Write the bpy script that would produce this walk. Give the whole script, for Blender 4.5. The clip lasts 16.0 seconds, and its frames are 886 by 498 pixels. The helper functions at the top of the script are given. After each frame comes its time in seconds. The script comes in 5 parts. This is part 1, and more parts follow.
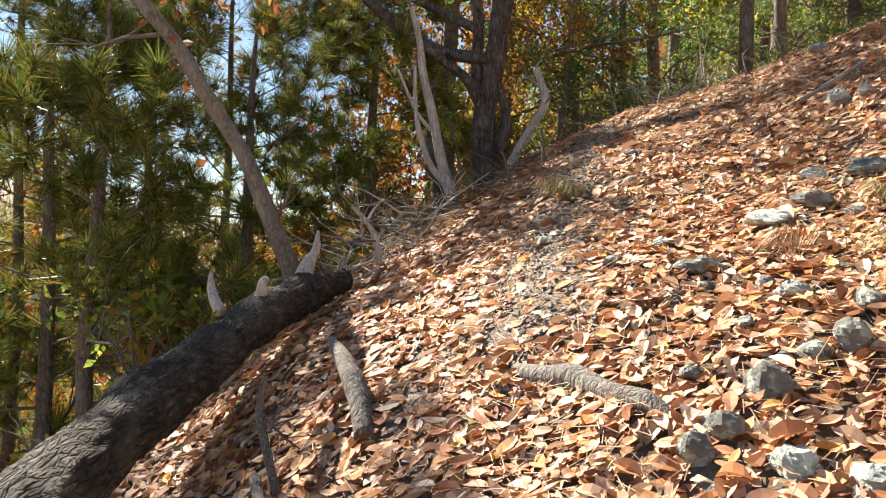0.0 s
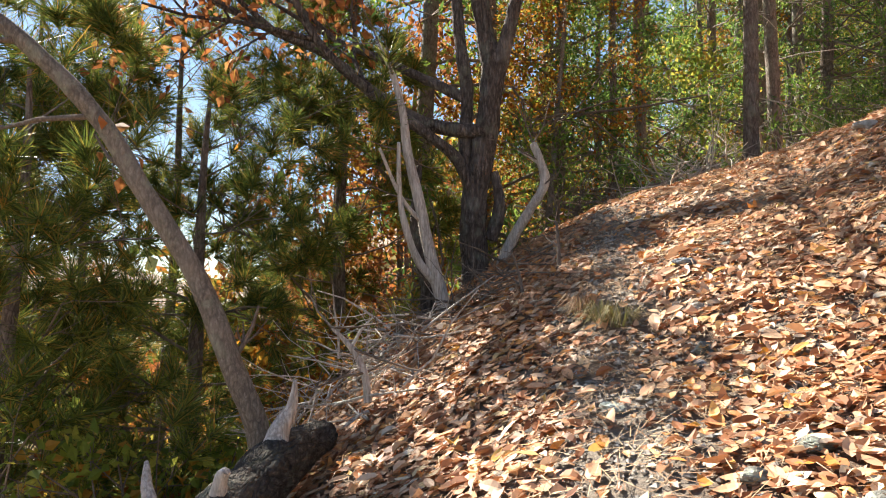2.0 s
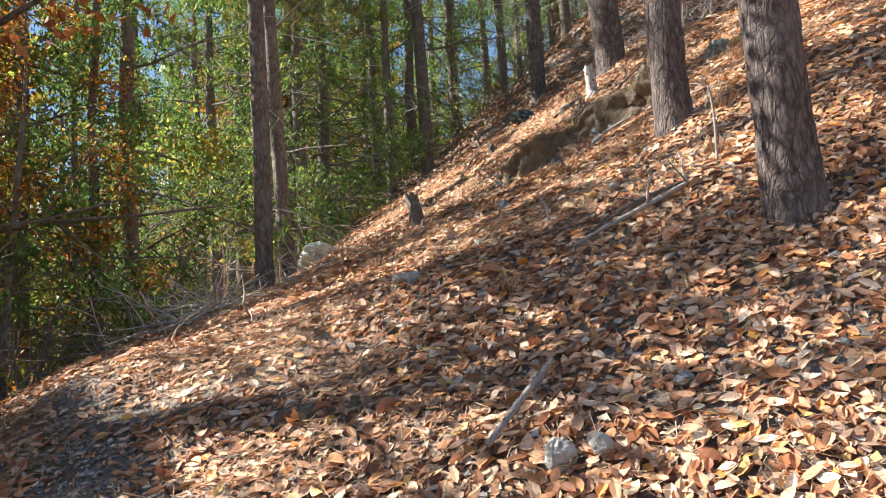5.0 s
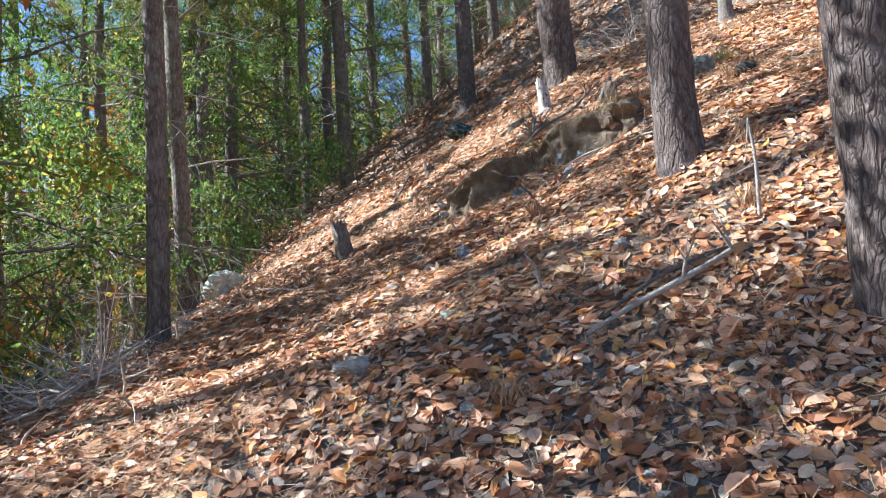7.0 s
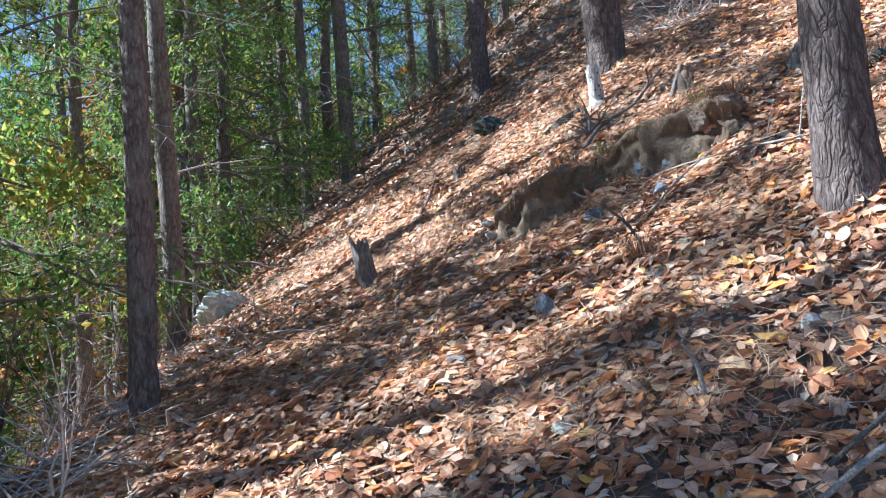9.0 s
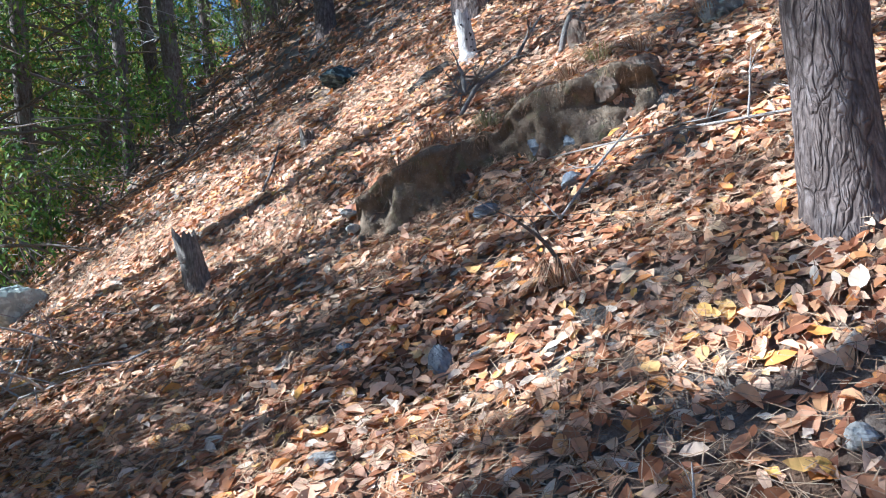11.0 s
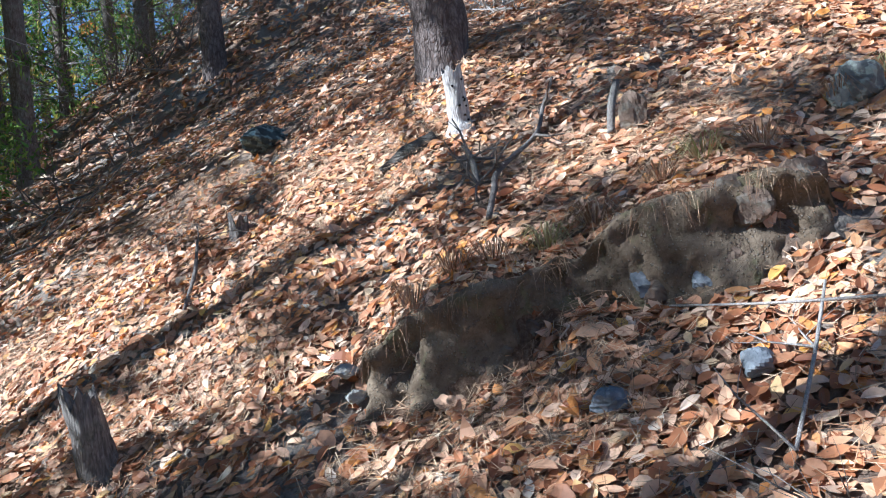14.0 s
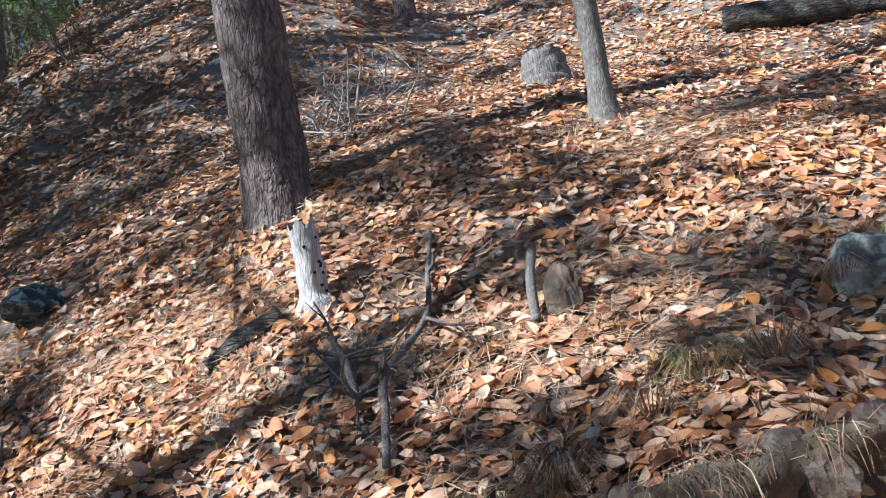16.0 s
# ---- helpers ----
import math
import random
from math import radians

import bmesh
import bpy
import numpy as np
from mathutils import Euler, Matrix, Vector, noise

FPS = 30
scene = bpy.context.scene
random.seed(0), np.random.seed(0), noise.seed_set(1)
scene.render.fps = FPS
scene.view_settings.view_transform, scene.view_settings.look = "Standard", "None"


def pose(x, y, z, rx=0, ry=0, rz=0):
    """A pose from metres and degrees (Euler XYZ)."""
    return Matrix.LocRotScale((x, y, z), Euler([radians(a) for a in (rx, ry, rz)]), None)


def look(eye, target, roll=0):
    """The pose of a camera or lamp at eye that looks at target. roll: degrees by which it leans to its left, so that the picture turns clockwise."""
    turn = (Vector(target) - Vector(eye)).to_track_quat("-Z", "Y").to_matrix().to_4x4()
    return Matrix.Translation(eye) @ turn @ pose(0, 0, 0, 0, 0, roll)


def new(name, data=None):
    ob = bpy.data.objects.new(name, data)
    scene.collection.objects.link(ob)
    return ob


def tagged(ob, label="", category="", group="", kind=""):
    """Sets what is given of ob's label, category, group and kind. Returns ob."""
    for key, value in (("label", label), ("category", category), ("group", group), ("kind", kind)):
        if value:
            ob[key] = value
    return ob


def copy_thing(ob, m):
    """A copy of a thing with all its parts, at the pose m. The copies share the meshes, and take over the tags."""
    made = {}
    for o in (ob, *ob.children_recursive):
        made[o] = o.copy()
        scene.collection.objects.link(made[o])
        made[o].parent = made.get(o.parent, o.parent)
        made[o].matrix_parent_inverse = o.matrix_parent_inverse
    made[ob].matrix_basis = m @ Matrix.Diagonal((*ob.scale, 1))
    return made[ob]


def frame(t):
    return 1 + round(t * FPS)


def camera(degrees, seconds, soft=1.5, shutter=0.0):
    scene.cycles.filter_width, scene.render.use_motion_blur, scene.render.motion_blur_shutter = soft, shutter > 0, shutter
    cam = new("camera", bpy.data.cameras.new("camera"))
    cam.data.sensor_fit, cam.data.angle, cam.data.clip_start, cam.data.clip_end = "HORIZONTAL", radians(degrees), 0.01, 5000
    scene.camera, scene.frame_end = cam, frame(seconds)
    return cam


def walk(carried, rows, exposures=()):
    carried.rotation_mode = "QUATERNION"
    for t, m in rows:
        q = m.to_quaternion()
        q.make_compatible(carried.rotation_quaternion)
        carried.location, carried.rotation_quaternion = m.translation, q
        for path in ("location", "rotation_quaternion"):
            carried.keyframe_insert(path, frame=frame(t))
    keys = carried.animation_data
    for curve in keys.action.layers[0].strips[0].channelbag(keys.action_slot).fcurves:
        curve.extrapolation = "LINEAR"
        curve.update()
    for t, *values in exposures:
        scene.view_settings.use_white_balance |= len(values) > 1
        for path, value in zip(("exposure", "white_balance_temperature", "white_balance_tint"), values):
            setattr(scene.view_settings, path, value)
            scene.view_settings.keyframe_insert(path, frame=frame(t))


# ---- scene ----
cam = camera(54.5, 16.0, soft=1.1)
METRES, EYE, TILT, LEAN, TURN = 9.5, 1.45, 0.75, -1.25, 0.0
ROWS = [
    (0.0, 0.0, 0.0, 0.0, -0.0, 0.0, -0.0),
    (0.5, 0.0037, 0.0246, 0.007, 3.86, 1.29, -0.21),
    (1.0, 0.0036, 0.0409, 0.0223, 6.08, 1.73, 0.64),
    (1.5, -0.0183, 0.0742, 0.0293, 4.35, 2.37, 0.78),
    (2.0, -0.0258, 0.1045, 0.0394, -3.29, 3.33, 0.38),
    (2.5, -0.0177, 0.139, 0.0586, -6.57, 3.29, 1.45),
    (3.0, -0.0202, 0.1684, 0.0672, -13.24, 1.77, 3.1),
    (3.5, -0.0265, 0.1999, 0.0845, -19.67, 1.06, 3.46),
    (4.0, -0.0073, 0.2237, 0.0895, -25.92, 1.01, 3.16),
    (4.5, 0.0155, 0.2369, 0.1174, -31.24, 3.53, 4.15),
    (7.0, 0.0735, 0.3547, 0.1645, -42.1, 4.99, 3.67),
    (7.5, 0.0966, 0.3828, 0.1719, -44.15, 4.81, 3.45),
    (8.0, 0.1058, 0.4069, 0.1882, -42.35, 3.55, 3.74),
    (10.5, 0.173, 0.5352, 0.2305, -53.38, -0.92, 6.05),
    (11.0, 0.1966, 0.5371, 0.2465, -52.96, -1.8, 6.15),
    (11.5, 0.1952, 0.5488, 0.2526, -50.43, -2.92, 6.04),
    (12.0, 0.1958, 0.5849, 0.2596, -55.08, -0.73, 4.43),
    (12.5, 0.2141, 0.6115, 0.2611, -57.82, 0.18, 3.66),
    (13.0, 0.2331, 0.6287, 0.2759, -57.33, -0.97, 4.63),
    (13.5, 0.2495, 0.6566, 0.2898, -60.67, -0.14, 5.75),
    (14.0, 0.2764, 0.6737, 0.2967, -62.71, -0.43, 5.76),
    (14.5, 0.2994, 0.6883, 0.3099, -61.18, -0.17, 5.76),
    (15.0, 0.3187, 0.7107, 0.3191, -69.03, 1.26, 5.99),
    (15.5, 0.3407, 0.7284, 0.3255, -75.43, 3.44, 6.78),
    (16.0, 0.3685, 0.7378, 0.3414, -75.97, 4.64, 7.99),
]
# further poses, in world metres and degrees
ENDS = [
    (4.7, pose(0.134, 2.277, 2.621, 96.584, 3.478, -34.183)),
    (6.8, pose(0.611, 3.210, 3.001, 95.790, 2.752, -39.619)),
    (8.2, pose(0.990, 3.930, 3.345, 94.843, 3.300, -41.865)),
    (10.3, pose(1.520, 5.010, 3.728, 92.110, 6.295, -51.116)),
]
POSES = [(t, pose(0, 0, EYE, TILT, LEAN, TURN) @ pose(METRES * x, METRES * y, METRES * z, 90 + pitch, roll, yaw))
        for t, x, y, z, yaw, pitch, roll in ROWS]
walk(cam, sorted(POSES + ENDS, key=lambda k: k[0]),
     exposures=[(0.0, 1.75, 6700, 10), (2.0, 1.85, 6600, 10), (4.0, 1.85, 6350, 10), (4.7, 1.75, 6100, 10), (7.0, 1.75, 5250, 9), (10.5, 1.6, 4850, 9), (13.0, 1.55, 4850, 9), (16.0, 1.15, 5000, 9)])

# ---- light ----
SUN_AZ = math.atan2(0.785, -0.62)      # the way to the sun, from +x towards +y
SUN_EL = radians(39)
to_sun = Vector((math.cos(SUN_AZ) * math.cos(SUN_EL), math.sin(SUN_AZ) * math.cos(SUN_EL), math.sin(SUN_EL)))
world = bpy.data.worlds.new("sky")
scene.world = world
world.use_nodes = True
wn = world.node_tree
sky = wn.nodes.new("ShaderNodeTexSky")
sky.sky_type, sky.sun_disc = "NISHITA", False
sky.sun_elevation = SUN_EL
sky.sun_rotation = math.pi / 2 - SUN_AZ
sky.air_density, sky.dust_density, sky.ozone_density = 1.0, 0.1, 2.0
wn.links.new(sky.outputs[0], wn.nodes["Background"].inputs[0])
wn.nodes["Background"].inputs[1].default_value = 0.049
sun = new("sun", bpy.data.lights.new("sun", "SUN"))
sun.data.energy, sun.data.angle, sun.data.color = 5.0, radians(0.55), (1.0, 0.93, 0.82)
sun.matrix_world = look(to_sun * 60, (0, 0, 0))


# ---- materials ----
def material(name, rough=0.85):
    m = bpy.data.materials.new(name)
    m.use_nodes = True
    b = m.node_tree.nodes["Principled BSDF"]
    b.inputs["Roughness"].default_value = rough
    b.inputs["Specular IOR Level"].default_value = 0.25
    return m, m.node_tree, b


def node(tree, kind, **values):
    n = tree.nodes.new("ShaderNode" + kind)
    for k, v in values.items():
        n.inputs[k.replace("_", " ")].default_value = v
    return n


def ramp(tree, source, stops):
    r = tree.nodes.new("ShaderNodeValToRGB")
    while len(r.color_ramp.elements) < len(stops):
        r.color_ramp.elements.new(0.5)
    for e, (p, c) in zip(r.color_ramp.elements, stops):
        e.position, e.color = p, (*c, 1)
    tree.links.new(source, r.inputs[0])
    return r


def mix(tree, fac, a, b, blend="MIX"):
    m = tree.nodes.new("ShaderNodeMix")
    m.data_type, m.blend_type = "RGBA", blend
    for slot, v in ((0, fac), (6, a), (7, b)):
        if isinstance(v, (int, float)):
            m.inputs[slot].default_value = v
        elif isinstance(v, tuple):
            m.inputs[slot].default_value = (*v, 1)
        else:
            tree.links.new(v, m.inputs[slot])
    return m.outputs[2]


def bump(tree, bsdf, source, strength, distance):
    b = node(tree, "Bump", Strength=strength, Distance=distance)
    tree.links.new(source, b.inputs["Height"])
    tree.links.new(b.outputs[0], bsdf.inputs["Normal"])


def coords(tree, scale=(1, 1, 1)):
    tc = tree.nodes.new("ShaderNodeTexCoord")
    mp = tree.nodes.new("ShaderNodeMapping")
    mp.inputs["Scale"].default_value = scale
    tree.links.new(tc.outputs["Object"], mp.inputs[0])
    return mp.outputs[0]


def tex(tree, vec, scale, detail=4.0, rough=0.6):
    n = node(tree, "TexNoise", Scale=scale, Detail=detail, Roughness=rough)
    tree.links.new(vec, n.inputs["Vector"])
    return n.outputs[0]


def leaf_material(name, stops, translucent, rough=0.6, per_object=False, spots=(0.10, 0.05, 0.02), vein=0.25):
    """A leaf: its colour differs from leaf to leaf, light shines through it, and it has blotches."""
    m, t, b = material(name, rough)
    if per_object:
        src = t.nodes.new("ShaderNodeObjectInfo").outputs["Random"]
    else:
        src = t.nodes.new("ShaderNodeNewGeometry").outputs["Random Per Island"]
    col = ramp(t, src, stops).outputs[0]
    v = coords(t)
    blot = ramp(t, tex(t, v, 55.0), [(0.45, (0, 0, 0)), (0.75, (1, 1, 1))]).outputs[0]
    col = mix(t, mix(t, vein, (0, 0, 0), blot), col, spots)
    t.links.new(col, b.inputs["Base Color"])
    if translucent:
        tr = t.nodes.new("ShaderNodeBsdfTranslucent")
        t.links.new(col, tr.inputs["Color"])
        ms = t.nodes.new("ShaderNodeMixShader")
        ms.inputs[0].default_value = translucent
        t.links.new(b.outputs[0], ms.inputs[1])
        t.links.new(tr.outputs[0], ms.inputs[2])
        t.links.new(ms.outputs[0], t.nodes["Material Output"].inputs[0])
    return m


LITTER = [(0.0, (0.20, 0.075, 0.035)), (0.15, (0.38, 0.15, 0.06)), (0.30, (0.56, 0.27, 0.13)), (0.45, (0.76, 0.50, 0.32)), (0.60, (0.66, 0.27, 0.05)),
          (0.74, (0.80, 0.57, 0.38)), (0.86, (0.45, 0.16, 0.05)), (0.94, (0.82, 0.69, 0.52)), (1.0, (0.76, 0.42, 0.08))]
fallen_leaf_mat = leaf_material("fallen_leaf", LITTER, 0.12, 0.55)
single_leaf_mat = leaf_material("single_fallen_leaf", LITTER, 0.12, 0.5, per_object=True)
pine_needle_mat = leaf_material("pine_needle", [(0, (0.05, 0.085, 0.02)), (0.5, (0.13, 0.175, 0.035)), (0.82, (0.26, 0.27, 0.05)), (1, (0.44, 0.24, 0.05))], 0.45, 0.45, vein=0.0)
conifer_mat = leaf_material("conifer_spray", [(0, (0.06, 0.13, 0.035)), (0.5, (0.14, 0.25, 0.05)), (0.85, (0.27, 0.37, 0.07)), (1, (0.44, 0.32, 0.08))], 0.45, 0.55, vein=0.1)
autumn_mat = leaf_material("autumn_leaf", [(0, (0.24, 0.07, 0.02)), (0.4, (0.46, 0.19, 0.03)), (0.7, (0.55, 0.31, 0.04)), (1, (0.26, 0.25, 0.05))], 0.45, 0.6)
rusty_mat = leaf_material("rusty_leaf", [(0, (0.22, 0.07, 0.03)), (0.5, (0.42, 0.16, 0.05)), (1, (0.50, 0.27, 0.10))], 0.45, 0.6)
yellow_green_mat = leaf_material("yellow_green_leaf", [(0, (0.12, 0.20, 0.04)), (0.5, (0.28, 0.36, 0.06)), (0.8, (0.48, 0.45, 0.08)), (1, (0.50, 0.26, 0.05))], 0.58, 0.6)
pebble_mat = leaf_material("pebble", [(0, (0.16, 0.14, 0.12)), (0.5, (0.33, 0.30, 0.26)), (1, (0.52, 0.48, 0.42))], 0.0, 0.9, vein=0.3)
straw_mat = leaf_material("dry_needle", [(0, (0.20, 0.10, 0.05)), (0.5, (0.40, 0.24, 0.13)), (1, (0.60, 0.45, 0.28))], 0.0, 0.7, vein=0.0)
grass_mat = leaf_material("dry_grass", [(0, (0.22, 0.17, 0.07)), (0.6, (0.42, 0.36, 0.18)), (1, (0.28, 0.30, 0.08))], 0.2, 0.7, vein=0.0)


def bark_material(name, dark, mid, light, scale, stretch, moss=0.0, depth=0.02, along=2):
    m, t, b = material(name, 0.9)
    v = coords(t, tuple(stretch if i == along else 1 for i in range(3)))
    vor = node(t, "TexVoronoi", Scale=scale)
    vor.feature = "DISTANCE_TO_EDGE"
    warp = mix(t, 2.6 / scale, v, node_color(t, v, scale * 0.55), "ADD")
    t.links.new(warp, vor.inputs["Vector"])
    fine = node(t, "TexVoronoi", Scale=scale * 2.3)
    fine.feature = "DISTANCE_TO_EDGE"
    t.links.new(warp, fine.inputs["Vector"])
    crack = ramp(t, vor.outputs["Distance"], [(0.0, (0, 0, 0)), (0.10, (0.7, 0.7, 0.7)), (0.3, (1, 1, 1))]).outputs[0]
    crack = mix(t, 0.45, crack, ramp(t, fine.outputs["Distance"], [(0.0, (0, 0, 0)), (0.2, (1, 1, 1))]).outputs[0], "MULTIPLY")
    grain = tex(t, v, scale * 2.2, 6.0, 0.7)
    tone = ramp(t, grain, [(0.3, dark), (0.52, mid), (0.75, light)]).outputs[0]
    col = mix(t, crack, mix(t, 0.75, tone, dark), tone)
    patch = ramp(t, tex(t, coords(t), 3.0), [(0.5, (0, 0, 0)), (0.7, (1, 1, 1))]).outputs[0]
    col = mix(t, mix(t, 0.35, (0, 0, 0), patch), col, light)
    if moss:
        grown = ramp(t, tex(t, coords(t), 9.0), [(0.52, (0, 0, 0)), (0.62, (1, 1, 1))]).outputs[0]
        col = mix(t, mix(t, moss, (0, 0, 0), grown), col, (0.32, 0.36, 0.27))
    t.links.new(col, b.inputs["Base Color"])
    height = mix(t, 0.4, crack, grain)
    bump(t, b, height, 0.9, depth)
    return m


def node_color(t, v, scale):
    n = node(t, "TexNoise", Scale=scale, Detail=3.0)
    t.links.new(v, n.inputs["Vector"])
    return n.outputs[1]


pine_bark = bark_material("pine_bark", (0.055, 0.040, 0.034), (0.20, 0.155, 0.13), (0.36, 0.31, 0.28), 22.0, 0.35)
young_bark = bark_material("young_bark", (0.07, 0.05, 0.04), (0.24, 0.19, 0.155), (0.40, 0.36, 0.32), 30.0, 0.3, 0.25, 0.01)
oak_bark = bark_material("oak_bark", (0.035, 0.028, 0.024), (0.13, 0.105, 0.09), (0.34, 0.31, 0.28), 26.0, 0.22, 0.2)
log_bark = bark_material("log_bark", (0.03, 0.025, 0.02), (0.11, 0.092, 0.075), (0.27, 0.24, 0.20), 26.0, 0.25, 0.15, 0.035, along=1)
smooth_bark = bark_material("smooth_bark", (0.10, 0.085, 0.07), (0.23, 0.20, 0.165), (0.40, 0.37, 0.32), 40.0, 0.4, 0.35, 0.005)
twig_bark = bark_material("twig_bark", (0.10, 0.075, 0.06), (0.22, 0.175, 0.14), (0.40, 0.36, 0.31), 60.0, 0.3, 0.1, 0.003)
dead_wood = bark_material("dead_wood", (0.26, 0.23, 0.20), (0.64, 0.59, 0.53), (0.82, 0.78, 0.72), 45.0, 0.12, 0.1, 0.005)
old_wood = bark_material("old_wood", (0.08, 0.065, 0.055), (0.25, 0.215, 0.18), (0.42, 0.38, 0.33), 70.0, 1.0, 0.1, 0.006)
bleached_wood = bark_material("bleached_wood", (0.22, 0.19, 0.16), (0.50, 0.45, 0.39), (0.70, 0.66, 0.60), 80.0, 1.0, 0.1, 0.004)
grey_wood = bark_material("grey_wood", (0.07, 0.06, 0.05), (0.27, 0.235, 0.20), (0.45, 0.41, 0.37), 40.0, 0.12, 0.15, 0.008)


def rock_material(name, a, b2, lichen):
    m, t, b = material(name, 0.9)
    v = coords(t)
    base = ramp(t, tex(t, v, 9.0, 8.0, 0.65), [(0.3, a), (0.7, b2)]).outputs[0]
    spot = ramp(t, tex(t, v, 22.0, 3.0), [(0.5, (0, 0, 0)), (0.58, (1, 1, 1))]).outputs[0]
    col = mix(t, mix(t, 0.7, (0, 0, 0), spot), base, lichen)
    t.links.new(col, b.inputs["Base Color"])
    bump(t, b, tex(t, v, 30.0, 8.0, 0.7), 0.7, 0.02)
    return m


lichen_rock = rock_material("lichen_rock", (0.10, 0.10, 0.09), (0.30, 0.29, 0.25), (0.46, 0.50, 0.40))
mint_rock = rock_material("pale_lichen_rock", (0.30, 0.33, 0.29), (0.52, 0.56, 0.49), (0.66, 0.72, 0.64))
dark_rock = rock_material("mossy_dark_rock", (0.03, 0.04, 0.04), (0.10, 0.13, 0.13), (0.30, 0.38, 0.34))
pale_rock = rock_material("pale_rock", (0.28, 0.26, 0.22), (0.50, 0.48, 0.42), (0.58, 0.56, 0.50))
brown_rock = rock_material("brown_rock", (0.10, 0.07, 0.05), (0.24, 0.17, 0.12), (0.20, 0.18, 0.14))
blue_rock = rock_material("blue_grey_rock", (0.12, 0.13, 0.14), (0.28, 0.30, 0.32), (0.34, 0.36, 0.36))


def soil_material():
    m, t, b = material("forest_soil", 0.95)
    v = coords(t)
    fine = tex(t, v, 38.0, 8.0, 0.75)
    duff = ramp(t, fine, [(0.3, (0.09, 0.05, 0.03)), (0.5, (0.23, 0.14, 0.085)), (0.72, (0.45, 0.32, 0.21))]).outputs[0]
    patch = ramp(t, tex(t, v, 1.3, 5.0), [(0.42, (0, 0, 0)), (0.62, (1, 1, 1))]).outputs[0]
    gravel = ramp(t, tex(t, v, 70.0, 4.0, 0.8), [(0.3, (0.15, 0.125, 0.10)), (0.7, (0.46, 0.41, 0.34))]).outputs[0]
    col = mix(t, patch, duff, gravel)
    t.links.new(col, b.inputs["Base Color"])
    bump(t, b, fine, 1.0, 0.03)
    return m


soil_mat = soil_material()


# ---- mesh helpers ----
def fast_mesh(name, V, F, mat, smooth=False):
    """A mesh from arrays: V (n, 3), F (m, k) with the same number of corners in each face."""
    V, F = np.asarray(V, dtype=np.float32), np.asarray(F, dtype=np.int32)
    me = bpy.data.meshes.new(name)
    me.vertices.add(len(V))
    me.vertices.foreach_set("co", V.ravel())
    me.loops.add(F.size)
    me.loops.foreach_set("vertex_index", F.ravel())
    me.polygons.add(len(F))
    me.polygons.foreach_set("loop_start", np.arange(0, F.size, F.shape[1], dtype=np.int32))
    me.update(calc_edges=True)
    me.polygons.foreach_set("use_smooth", np.full(len(F), smooth))
    me.materials.append(mat)
    return me


def part(name, V, F, mat, parent=None, label="", smooth=True):
    """One mesh object under a thing or a part; V is in the thing's own space."""
    ob = new(name, fast_mesh(name, V, F, mat, smooth))
    if parent:
        ob.parent = parent
    if label:
        tagged(ob, label)
    return ob


def thing(name, place, label, category, group="", kind=""):
    e = new(name)
    e.empty_display_size = 0.1
    e.location = place
    return tagged(e, label, category, group, kind)


class Build:
    """Gathers pieces of triangles or quads into one mesh."""

    def __init__(self):
        self.V, self.F, self.n = [], [], 0

    def add(self, V, F):
        V, F = np.asarray(V, float), np.asarray(F, int)
        self.V.append(V)
        self.F.append(F + self.n)
        self.n += len(V)

    def done(self):
        return np.concatenate(self.V), np.concatenate(self.F)


def spline(points, count):
    """A smooth line through points, with count places on it."""
    P = np.asarray(points, float)
    n = len(P)
    t = np.linspace(0, n - 1, count)
    i = np.clip(t.astype(int), 0, n - 2)
    f = (t - i)[:, None]
    a, b, c, d = P[np.clip(i - 1, 0, n - 1)], P[i], P[i + 1], P[np.clip(i + 2, 0, n - 1)]
    return 0.5 * (2 * b + (c - a) * f + (2 * a - 5 * b + 4 * c - d) * f ** 2 + (3 * b - a - 3 * c + d) * f ** 3)


